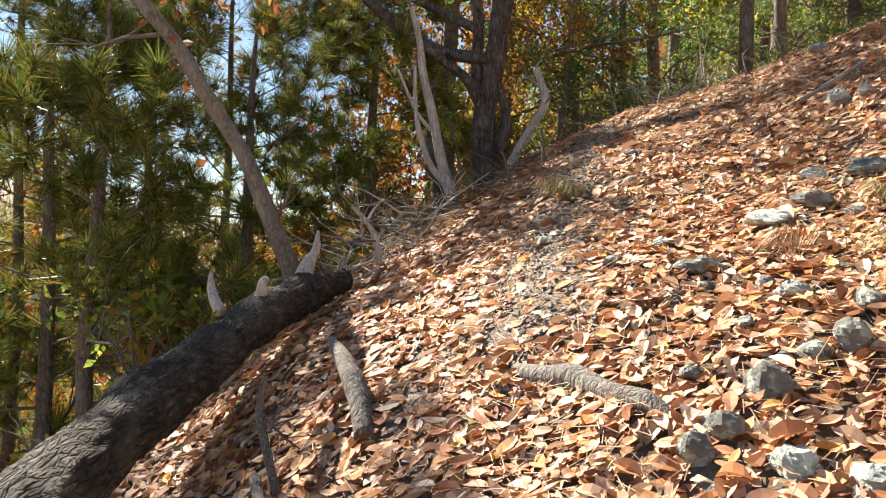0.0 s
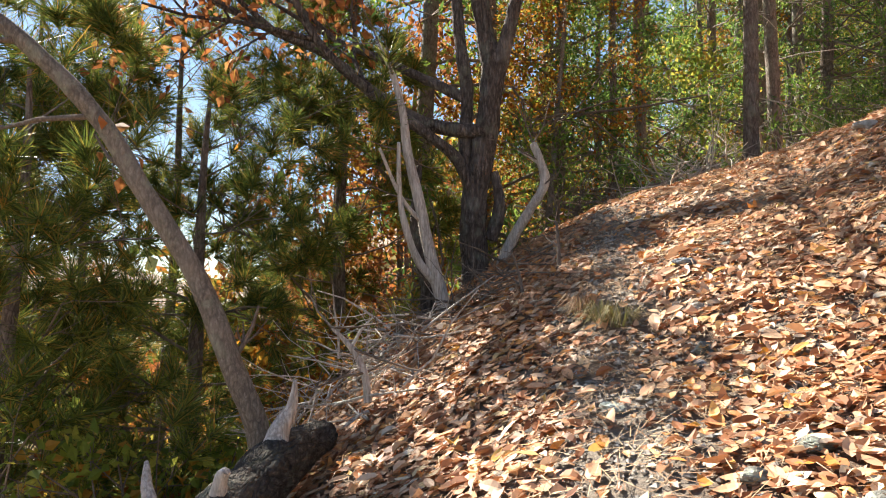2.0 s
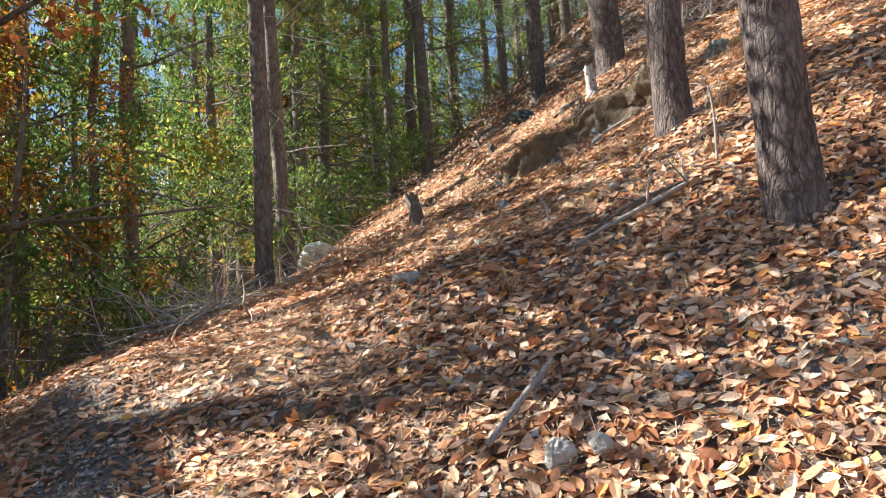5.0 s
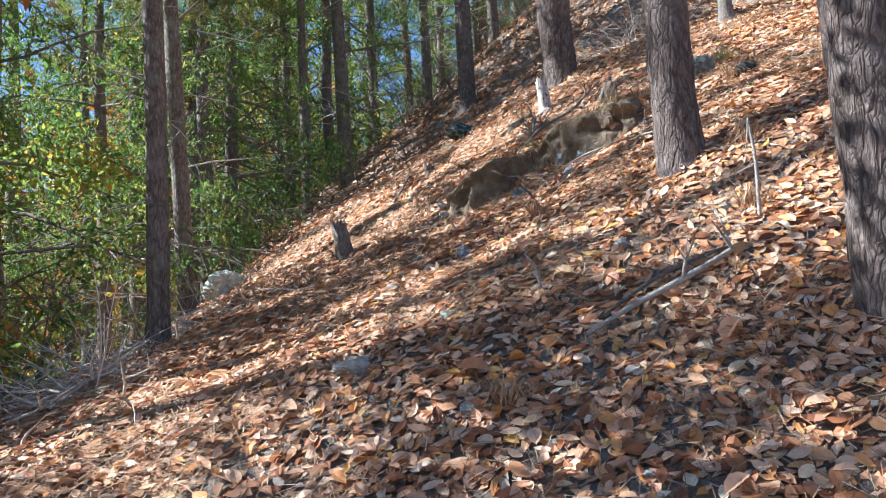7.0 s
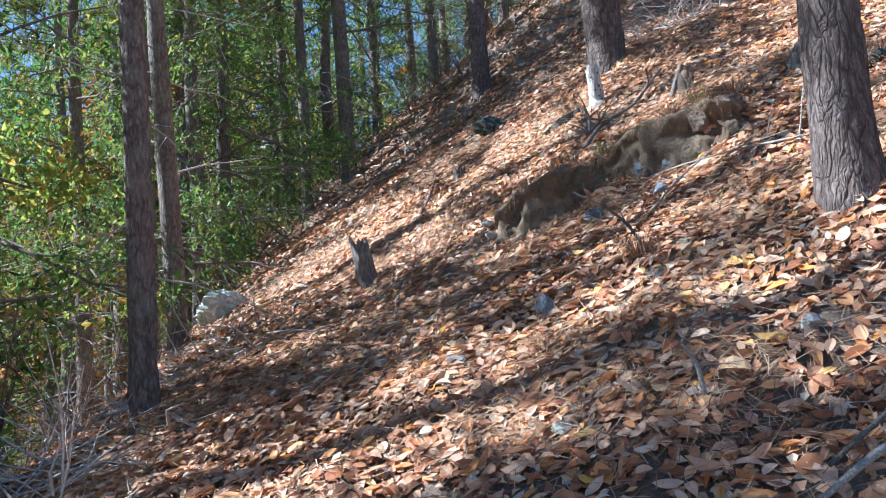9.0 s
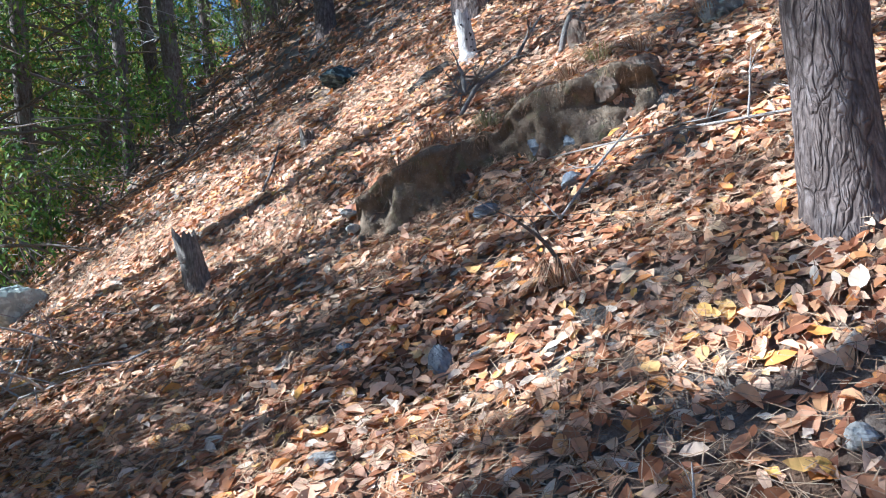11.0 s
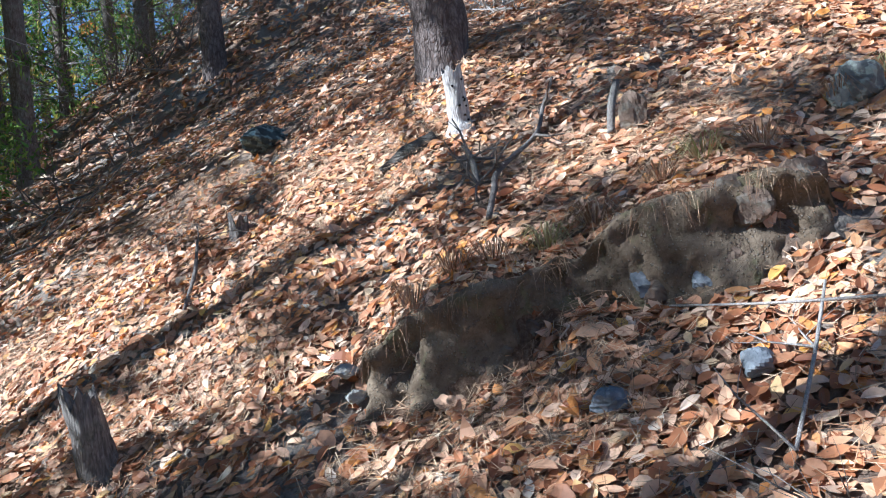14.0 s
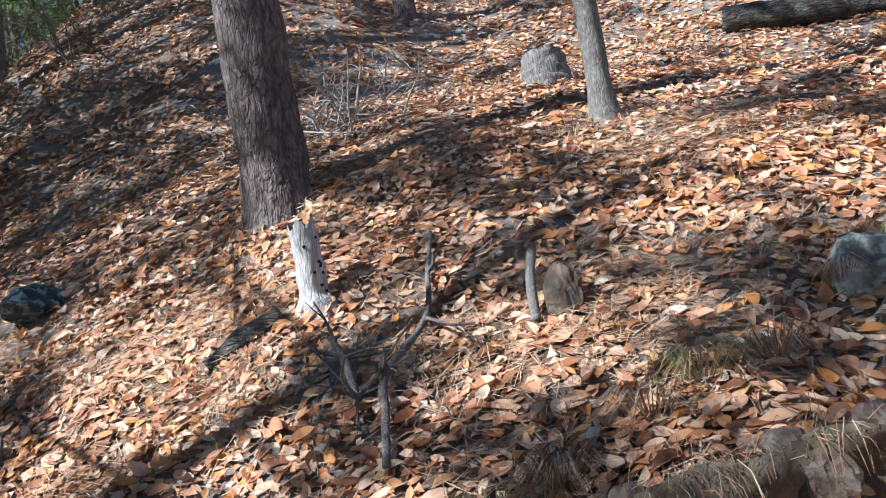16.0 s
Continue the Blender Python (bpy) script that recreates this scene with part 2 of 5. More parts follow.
def tube(points, radii, sides=8, rough=0.0, rings=None, seed=0, grain=6.0, furrows=0.0, cap=True):
    """A limb along points with changing radius; rough: lumps, furrows: upright cracks in the bark, both as parts of the radius."""
    P = np.asarray(points, float)
    if rings:
        R = np.interp(np.linspace(0, 1, rings), np.linspace(0, 1, len(radii)), radii)
        P = spline(P, rings)
    else:
        R = np.asarray(radii, float)
    n = len(P)
    T = np.gradient(P, axis=0)
    T /= np.linalg.norm(T, axis=1)[:, None] + 1e-9
    ref = np.array([0.31, 0.17, 0.93]) if abs(T[0][2]) < 0.8 else np.array([0.9, 0.3, 0.1])
    A = np.cross(T, ref)
    A /= np.linalg.norm(A, axis=1)[:, None] + 1e-9
    B = np.cross(T, A)
    ang = np.linspace(0, 2 * math.pi, sides, endpoint=False)
    ring = A[:, None] * np.cos(ang)[None, :, None] + B[:, None] * np.sin(ang)[None, :, None]
    rad = np.repeat(R[:, None], sides, 1)
    if rough or furrows:
        for i in range(n):
            for j in range(sides):
                p = ring[i, j] * R[i]
                k = 0.0
                if rough:
                    k += rough * noise.noise(Vector((P[i][0] + p[0] + seed, P[i][1] + p[1], P[i][2] + p[2])) * grain)
                if furrows:
                    q = noise.noise(Vector((math.cos(ang[j]) * 3.4 + seed, math.sin(ang[j]) * 3.4, i * 0.28)))
                    k += furrows * (min(abs(q) * 3.2, 1.0) - 0.6)
                rad[i, j] *= 1 + k
    V = (P[:, None] + ring * rad[:, :, None]).reshape(-1, 3)
    i, j = np.meshgrid(np.arange(n - 1), np.arange(sides), indexing="ij")
    j2 = (j + 1) % sides
    F = np.stack([i * sides + j, i * sides + j2, (i + 1) * sides + j2, (i + 1) * sides + j], -1).reshape(-1, 4)
    if cap:
        top = (n - 1) * sides
        half = sides // 2
        for r, flip in ((0, True), (top, False)):
            for q in range(half - 1 + sides % 2):
                a, b, c, d = r + q, r + q + 1, r + (sides - 2 - q) % sides, r + (sides - 1 - q) % sides
                if len({a, b, c, d}) == 4:
                    F = np.concatenate([F, [[d, c, b, a] if flip else [a, b, c, d]]])
    return V, F


# ---- the shape of the hillside ----
SWELLS = [(-1, 2, 1.243), (-1, 5, 1.208), (-1, 8, 0.801), (-1, 11, 0.091), (1.7, 2, -0.082), (1.7, 5, -0.182), (1.7, 8, 1.34), (1.7, 11, 0.507), (4.4, 2, 0.012), (4.4, 5, 1.215), (4.4, 8, -0.704), (4.4, 11, 0.447), (7.1, 2, 0.444), (7.1, 5, -0.055), (7.1, 8, 1.114), (7.1, 11, 0.265)]
EDGE = np.array([(-1.5, -6.0), (-1.4, 1.0), (-1.15, 3.6), (-0.75, 5.0), (-0.1, 6.7), (0.9, 7.7), (2.6, 8.9), (5.1, 11.6), (8.2, 15.2), (11.0, 17.0), (16.0, 19.0), (40.0, 26.0)])
BANK = np.array([(4.62, 8.30), (4.82, 8.02), (4.87, 7.82), (4.91, 7.60), (4.98, 7.42), (5.11, 7.31), (5.17, 7.14), (5.16, 6.95), (5.19, 6.75), (5.27, 6.50), (5.42, 6.22), (5.62, 5.95)])


def beside(line, x, y):
    """Signed distance from a line of points (left of its course is positive) and how far along it the nearest place is."""
    best = np.full(x.shape, 1e9)
    sign = np.zeros(x.shape)
    along = np.zeros(x.shape)
    run = 0.0
    for (ax, ay), (bx, by) in zip(line[:-1], line[1:]):
        dx, dy = bx - ax, by - ay
        ln = math.hypot(dx, dy)
        t = np.clip(((x - ax) * dx + (y - ay) * dy) / ln ** 2, 0, 1)
        ex, ey = x - ax - t * dx, y - ay - t * dy
        d = np.hypot(ex, ey)
        near = d < best
        best = np.where(near, d, best)
        sign = np.where(near, np.sign(dx * ey - dy * ex), sign)
        along = np.where(near, run + t * ln, along)
        run += ln
    return best * sign, along


def smooth01(t):
    t = np.clip(t, 0, 1)
    return t * t * (3 - 2 * t)


def ripples(x, y):
    return (0.030 * np.sin(2.3 * x + 1.1 * y + 0.6) * np.sin(1.7 * y - 0.8 * x) + 0.018 * np.sin(5.1 * x - 2.7 * y) * np.sin(4.3 * y + 1.9 * x + 1.0)
            + 0.010 * np.sin(11.0 * x + 3.0 * y) * np.sin(9.0 * y - 4.0 * x))


def bank_rise(a):
    """How high the cut bank stands, by the way along its foot."""
    return (0.235 + 0.06 * np.sin(6.3 * a + 3.0) + 0.03 * np.sin(14.0 * a)) * smooth01((a - 0.2) / 0.6) * smooth01((2.2 - a) / 0.5) * (1 - 0.25 * np.exp(-((a - 1.2) / 0.12) ** 2))


def height(x, y):
    x, y = np.asarray(x, float), np.asarray(y, float)
    xc, yc = np.clip(x, -30, 26), np.clip(y, -30, 40)
    z = -0.645 + 0.682 * np.where(xc < -1, -1 + 0.45 * (xc + 1), np.where(xc > 9, 9 + (0.92 + 0.42 * smooth01((yc - 8.5) / 3) - 1.0 * smooth01((yc - 14) / 6)) * (xc - 9), xc)) + 0.012 * yc
    for cx, cy, w in SWELLS:
        z = z + w * np.exp(-((x - cx) ** 2 + (y - cy) ** 2) / (2 * 2.2 ** 2))
    z = z + np.where(np.hypot(x - 4, y - 7) < 30, ripples(x, y), 0)
    s, _ = beside(EDGE, x, y)
    s = np.maximum(s + 0.1, 0)
    z = z - 0.55 * s ** 2 / (s + 0.8) * np.where(s < 22, 1, 22 / np.maximum(s, 1))
    d, a = beside(BANK, x, y)
    z = z + bank_rise(a) * (smooth01(d / 0.11) - smooth01((d + 0.8) / 1.8))
    # the valley and the far ridge on the open side
    out = np.clip((s - 60) / 120, 0, 1)
    z = z + 46 * out ** 1.3 * (0.8 + 0.2 * np.sin(x * 0.03))
    return z


def normal(x, y):
    e = 0.04
    gx = (height(x + e, y) - height(x - e, y)) / (2 * e)
    gy = (height(x, y + e) - height(x, y - e)) / (2 * e)
    n = np.stack([-gx, -gy, np.ones_like(gx)], -1)
    return n / np.linalg.norm(n, axis=-1)[..., None]


def ground_z(x, y):
    return float(height(np.array([x]), np.array([y]))[0])


def spread(lo, hi, fine_lo, fine_hi, step):
    fine = np.arange(fine_lo, fine_hi, step)
    k = np.linspace(0, 1, 26) ** 3
    return np.concatenate([(fine_lo - 1e-3 - (fine_lo - lo) * k[:0:-1]), fine, fine_hi + (hi - fine_hi) * k[1:]])


gx, gy = spread(-420, 320, -3, 12, 0.085), spread(-320, 420, -2, 16, 0.085)
GX, GY = np.meshgrid(gx, gy, indexing="ij")
GZ = height(GX, GY)
ii, jj = np.meshgrid(np.arange(len(gx) - 1), np.arange(len(gy) - 1), indexing="ij")
k = ii * len(gy) + jj
ground = part("ground", np.stack([GX, GY, GZ], -1).reshape(-1, 3), np.stack([k, k + len(gy), k + len(gy) + 1, k + 1], -1).reshape(-1, 4), soil_mat)
tagged(ground, "steep forest hillside of brown soil, gravel and duff", "ground", kind="structure")


# ---- leaves on the forest floor ----
def blades(P, N, size, rng, segs=3, tilt=0.21, width=0.23, cup=0.25, droop=0.3):
    """Curled leaf blades at P with ground normals N: arrays of vertices and triangles."""
    n = len(P)
    N = N + rng.normal(0, tilt, (n, 3))
    N /= np.linalg.norm(N, axis=1)[:, None]
    D = rng.normal(0, 1, (n, 3))
    D -= N * (D * N).sum(1)[:, None]
    D /= np.linalg.norm(D, axis=1)[:, None]
    S = np.cross(N, D)
    L = size * rng.uniform(0.65, 1.35, n)
    W = width * L * rng.uniform(0.75, 1.25, n)
    C = rng.normal(cup, 0.35, n) * W
    K = rng.normal(0, droop, n) * L
    if segs == 3:
        us, ws = np.array([0.22, 0.5, 0.78]), np.array([0.78, 1.0, 0.72])
    elif segs == 2:
        us, ws = np.array([0.32, 0.68]), np.array([0.95, 0.88])
    else:
        us, ws = np.array([0.45]), np.array([1.0])
    def place(u, w, side):
        bend = K * (u - 0.5) ** 2 * 2 + np.abs(w) * C
        return P + D * ((u - 0.5) * L)[:, None] + S * (w * W * side)[:, None] + N * bend[:, None]
    z = np.zeros(n)
    cols = [place(z, z, 1)] + [place(z + u, z, 1) for u in us] + [place(z + 1, z, 1)]
    cols += [place(z + u, z + w, 1) for u, w in zip(us, ws)] + [place(z + u, z + w, -1) for u, w in zip(us, ws)]
    V = np.stack(cols, 1)
    k = len(us)
    tri = []
    for base, flip in ((k + 2, False), (2 * k + 2, True)):
        faces = [(0, 1, base)] + [f for q in range(k - 1) for f in ((q + 1, q + 2, base + q + 1), (q + 1, base + q + 1, base + q))] + [(k, k + 1, base + k - 1)]
        tri += [f[::-1] if flip else f for f in faces]
    F = np.array(tri)[None] + (np.arange(n) * V.shape[1])[:, None, None]
    return V.reshape(-1, 3), F.reshape(-1, 3)


LINE = np.array([(0.0, 0.0), (-0.2, 1.0), (-0.2, 2.0), (0.7, 3.4), (1.6, 5.1), (2.5, 6.3), (3.5, 7.0)])


def scatter(rng, per_m2, x0, x1, y0, y1, keep):
    n = int(per_m2 * (x1 - x0) * (y1 - y0))
    x, y = rng.uniform(x0, x1, n), rng.uniform(y0, y1, n)
    m = keep(x, y, rng)
    return x[m], y[m]


def in_sight(x, y):
    s, _ = beside(EDGE, x, y)
    return (y > np.minimum(0.9 + 0.6 * x, 4.4)) & (s < 1.6)


def bank_face(x, y):
    d, a = beside(BANK, x, y)
    patchy = np.sin(19.0 * x + 7.0 * y) * np.sin(15.0 * y - 9.0 * x) < 0.15
    return (d > -0.05) & (d < 0.03) & (a > 0.45) & (a < 2.2) & patchy


def bare(x, y):
    """Strips of gravel and duff where few leaves lie: 0 covered, 1 bare."""
    trail = np.exp(-((x - (0.55 + 0.22 * (y - 4))) / 0.20) ** 2) * (y < 7.2) * (y > 2.6)
    mottled = np.clip(np.sin(1.9 * x + 0.7 * y + 0.5) * np.sin(1.3 * y - 1.1 * x + 2.0) + 0.5 * np.sin(4.7 * x + 1.0) * np.sin(5.3 * y), 0, 1)
    return np.clip(0.95 * trail + 0.55 * mottled * (y > 5), 0, 0.93)


rng = np.random.default_rng(11)


def far_from_line(x, y):
    d, _ = beside(LINE, x, y)
    return np.abs(d)


def keep_near(x, y, r):
    return in_sight(x, y) & (far_from_line(x, y) < 3.6) & (r.uniform(0, 1, len(x)) > bare(x, y)) & ~bank_face(x, y)


def keep_mid(x, y, r):
    d = far_from_line(x, y)
    return in_sight(x, y) & (d >= 3.6) & (d < 8.0) & (r.uniform(0, 1, len(x)) > 0.7 * bare(x, y)) & ~bank_face(x, y)


def keep_far(x, y, r):
    d = far_from_line(x, y)
    s, _ = beside(EDGE, x, y)
    return (y > 3.0) & (s < 4) & (d >= 8.0) & (d < 22.0)


def lay(x, y, lift, r):
    z = height(x, y) + r.uniform(0.004, lift, len(x))
    return np.stack([x, y, z], -1), normal(x, y)


B = Build()
x, y = scatter(rng, 900, -2, 8, 0.4, 11, keep_near)
B.add(*blades(*lay(x, y, 0.03, rng), 0.062, rng, 3, tilt=0.14, width=0.24, droop=0.25))
x, y = scatter(rng, 1000, -2, 8, 0.4, 11, lambda x, y, r: in_sight(x, y) & (far_from_line(x, y) < 4.2) & (r.uniform(0, 1, len(x)) > bare(x, y)))
B.add(*blades(*lay(x, y, 0.018, rng), 0.042, rng, 1, tilt=0.12, width=0.3))
x, y = scatter(rng, 480, -2, 13, 2, 17, keep_mid)
B.add(*blades(*lay(x, y, 0.035, rng), 0.07, rng, 2, tilt=0.15))
x, y = scatter(rng, 170, -2, 26, 2, 34, keep_far)
B.add(*blades(*lay(x, y, 0.05, rng), 0.12, rng, 1, tilt=0.15))
litter = part("leaf_litter", *B.done(), fallen_leaf_mat, ground, "carpet of dry tan, orange and rust oak leaves", smooth=False)
tagged(litter, kind="stuff")

# dry pine needles lying between the leaves
def needle_drifts(x, y):
    """Where wind and trunks have gathered the needles: 0 to 1."""
    drift = np.sin(2.9 * x + 1.7 * y + 0.4) * np.sin(2.3 * y - 1.9 * x) + 0.6 * np.sin(7.1 * x - 3.3 * y) * np.sin(6.3 * y + 2.0 * x + 1.0)
    return np.clip(drift + 0.25, 0, 1)


x, y = scatter(rng, 4600, -2, 8, 0.6, 11, lambda x, y, r: in_sight(x, y) & (far_from_line(x, y) < 4.5) & (r.uniform(0, 1, len(x)) < 0.07 + 0.10 * (x > 1.2) + (0.12 + 0.55 * smooth01((y - 4.0) / 2)) * needle_drifts(x, y) + 0.12 * bare(x, y)))
P, N = lay(x, y, 0.05, rng)
D = rng.normal(0, 1, P.shape)
D -= N * (D * N).sum(1)[:, None] * 0.9
D /= np.linalg.norm(D, axis=1)[:, None]
S = np.cross(N, D) * 0.0014
L = (D.T * rng.uniform(0.018, 0.05, len(P))).T
V = np.stack([P - L - S, P - L + S, P + L + S * 0.5, P + L - S * 0.5], 1).reshape(-1, 3)
needles = part("fallen_needles", V, np.arange(len(V)).reshape(-1, 4), straw_mat, ground, "scattered dry brown pine needles", smooth=False)
tagged(needles, kind="stuff")


# gravel on the worn strip of the trail
x, y = scatter(rng, 1700, -0.4, 3.2, 2.2, 8.0, lambda x, y, r: in_sight(x, y) & (r.uniform(0, 1, len(x)) < 0.9 * np.exp(-((x - (0.55 + 0.22 * (y - 4))) / 0.24) ** 2) + 0.03))
P, N = lay(x, y, 0.012, rng)
n = len(P)
R = 0.004 + 0.014 * rng.uniform(0, 1, n) ** 2
CORNERS = np.array([(1, 0, 0), (0, 1, 0), (-1, 0, 0), (0, -1, 0), (0.2, 0.1, 0.7), (0, 0, -0.7)])
V = P[:, None] + CORNERS[None] * R[:, None, None] * rng.uniform(0.6, 1.3, (n, 6, 1)) + rng.normal(0, 0.0015, (n, 6, 3))
TRI = np.array([(0, 1, 4), (1, 2, 4), (2, 3, 4), (3, 0, 4), (1, 0, 5), (2, 1, 5), (3, 2, 5), (0, 3, 5)])
gravel = part("gravel", V.reshape(-1, 3), (TRI[None] + (np.arange(n) * 6)[:, None, None]).reshape(-1, 3), pebble_mat, ground, "loose grey gravel on the worn trail", smooth=False)
tagged(gravel, kind="stuff")


# ---- trees ----
def limb(B, tips, r, start, way, length, radius, level, bend=0.25, up=0.0, kids=4, sides=6, fork=(0.35, 1.0)):
    """A limb with side limbs; tips collects the twigs' lines for leaves."""
    n = (4, 4, 5, 6)[min(level, 3)]
    P = [np.asarray(start, float)]
    d = np.asarray(way, float) / np.linalg.norm(way)
    for i in range(n - 1):
        d = d + r.normal(0, bend / 2, 3) + np.array([0, 0, up / n])
        d /= np.linalg.norm(d)
        P.append(P[-1] + d * length / (n - 1))
    P = np.array(P)
    B.add(*tube(P, np.linspace(radius, radius * 0.35, n), max(3, sides if level else 3), cap=False))
    if level <= 0:
        tips.append(P)
        return
    for _ in range(kids):
        f = r.uniform(*fork)
        i = min(int(f * (n - 1)), n - 2)
        a = r.normal(0, 1, 3)
        t = P[i + 1] - P[i]
        t /= np.linalg.norm(t)
        a -= t * (a @ t)
        a /= np.linalg.norm(a) + 1e-9
        limb(B, tips, r, P[i], t * 0.75 + a * r.uniform(0.5, 0.9) + np.array([0, 0, up * 0.3]), length * r.uniform(0.35, 0.6), radius * (0.62 - 0.25 * f), level - 1, bend, up, max(2, kids - 1), sides - 1)


def leaf_cards(r, tips, per_tip, size, scatter_by, hang=0.0, width=0.32):
    """Leaves round the twigs, each a blade of two triangles."""
    P = []
    for T in tips:
        i = r.uniform(0.15, 1.0, per_tip) * (len(T) - 1)
        k = np.clip(i.astype(int), 0, len(T) - 2)
        f = (i - k)[:, None]
        P.append(T[k] * (1 - f) + T[k + 1] * f)
    P = np.concatenate(P) + r.normal(0, scatter_by, (len(tips) * per_tip, 3))
    n = len(P)
    D = r.normal(0, 1, (n, 3)) + np.array([0, 0, -hang])
    D /= np.linalg.norm(D, axis=1)[:, None]
    S = np.cross(D, r.normal(0, 1, (n, 3)))
    S /= np.linalg.norm(S, axis=1)[:, None]
    L = size * r.uniform(0.6, 1.4, n)[:, None]
    N = np.cross(D, S) * 0.15
    V = np.stack([P, P + D * L * 0.45 + S * L * width + N * L, P + D * L, P + D * L * 0.45 - S * L * width + N * L], 1).reshape(-1, 3)
    return V, np.arange(len(V)).reshape(-1, 4)


def needle_tufts(r, tips, per_tip, count, length):
    """Brushes of long needles at and along the ends of pine shoots."""
    V = []
    for T in tips:
        for q in range(per_tip):
            f = 1.0 - 0.22 * q
            i = max(1, int(f * (len(T) - 1)))
            p, d = T[i], T[i] - T[i - 1]
            d = d / (np.linalg.norm(d) + 1e-9) + np.array([0, 0, 0.35])
            d /= np.linalg.norm(d)
            a = r.normal(0, 1, (count, 3))
            a -= np.outer(a @ d, d)
            a /= np.linalg.norm(a, axis=1)[:, None]
            w = d * r.uniform(0.1, 1.0, (count, 1)) + a * r.uniform(0.35, 1.0, (count, 1))
            w /= np.linalg.norm(w, axis=1)[:, None]
            s = np.cross(w, r.normal(0, 1, (count, 3)))
            s /= np.linalg.norm(s, axis=1)[:, None]
            s *= 0.0021 * length / 0.11
            b = p - d * r.uniform(0, 0.06, (count, 1))
            e = b + w * length * r.uniform(0.7, 1.15, (count, 1))
            V.append(np.stack([b - s, b + s, e + s * 0.4, e - s * 0.4], 1).reshape(-1, 3))
    V = np.concatenate(V)
    return V, np.arange(len(V)).reshape(-1, 4)


def trunk_points(r, tall, lean=(0, 0), wave=0.08):
    n = 7
    z = np.linspace(0, tall, n)
    w = r.normal(0, wave, (n, 2)).cumsum(0) * 0.5
    w -= w[0]
    return np.stack([lean[0] * z + w[:, 0], lean[1] * z + w[:, 1], z], -1)


def forest_tree(name, place, seed, tall, radius, bark, leaf, leaf_kind, label, crown_from=0.4, spread_by=1.6, limbs=14, lean=(0, 0), leaf_size=0.07, per_tip=14, kids=3, level=1,
                group="", dead_limbs=0, sides=14, rings=24, furrows=0.05, sink=0.25, up=0.25, flare=1.5, label_crown="", wave=0.06, tufts=2, taper=0.75):
    """A standing tree: trunk, limbs and a crown of many leaves or tufts."""
    r = np.random.default_rng(seed)
    ob = thing(name, place, label, "tree", group)
    P = trunk_points(r, tall, lean, wave)
    P[0, 2] -= sink
    radii = radius * np.array([flare, 1.02, 0.92, 0.8, 0.62, 0.42, 0.12])
    pts = np.insert(P, 1, P[0] + (P[1] - P[0]) * min(0.5, 0.45 / (P[1, 2] + sink)), axis=0)
    radii = np.insert(radii, 1, radius * 1.08)
    part("trunk", *tube(pts, radii, sides, 0.10, rings, seed * 3.7, 5.0, furrows), bark, ob)
    W = Build()
    tips = []
    C = spline(P, 40)
    for i in range(limbs):
        f = crown_from + (0.98 - crown_from) * (i + r.uniform(0, 1)) / limbs
        p = C[int(f * 39)]
        a = r.uniform(0, 2 * math.pi)
        reach = spread_by * (1.15 - taper * (f - crown_from) / (1 - crown_from)) * r.uniform(0.6, 1.15)
        limb(W, tips, r, p, (math.cos(a), math.sin(a), r.uniform(-0.05, 0.5) if leaf_kind != "spray" else r.uniform(-0.2, 0.2)), reach, radius * 0.24 * (1.3 - f), level, 0.3, up, kids, 5)
    if W.n:
        tagged(part("branchwork", *W.done(), twig_bark, ob), kind="stuff")
    if dead_limbs:
        W = Build()
        for i in range(dead_limbs):
            p = C[int(r.uniform(0.08, max(0.12, crown_from + 0.1)) * 39)]
            a = r.uniform(0, 2 * math.pi)
            limb(W, [], r, p, (math.cos(a), math.sin(a), r.uniform(-0.25, 0.25)), r.uniform(0.4, 1.3), radius * 0.11, 1, 0.35, 0.0, 3, 4)
        tagged(part("dead_branchwork", *W.done(), dead_wood, ob, "bare grey dead lower branches"), kind="stuff")
    if tips and leaf is not None:
        if leaf_kind == "tuft":
            VF = needle_tufts(r, tips, tufts, per_tip, leaf_size)
        elif leaf_kind == "spray":
            VF = leaf_cards(r, tips, per_tip, leaf_size, 0.08, 0.8, 0.13)
        else:
            VF = leaf_cards(r, tips, per_tip, leaf_size, 0.12, 0.3)
        part("crown", *VF, leaf, ob, label_crown, smooth=False)
    return ob


def on_ground(x, y, up=0.0):
    return (x, y, ground_z(x, y) + up)


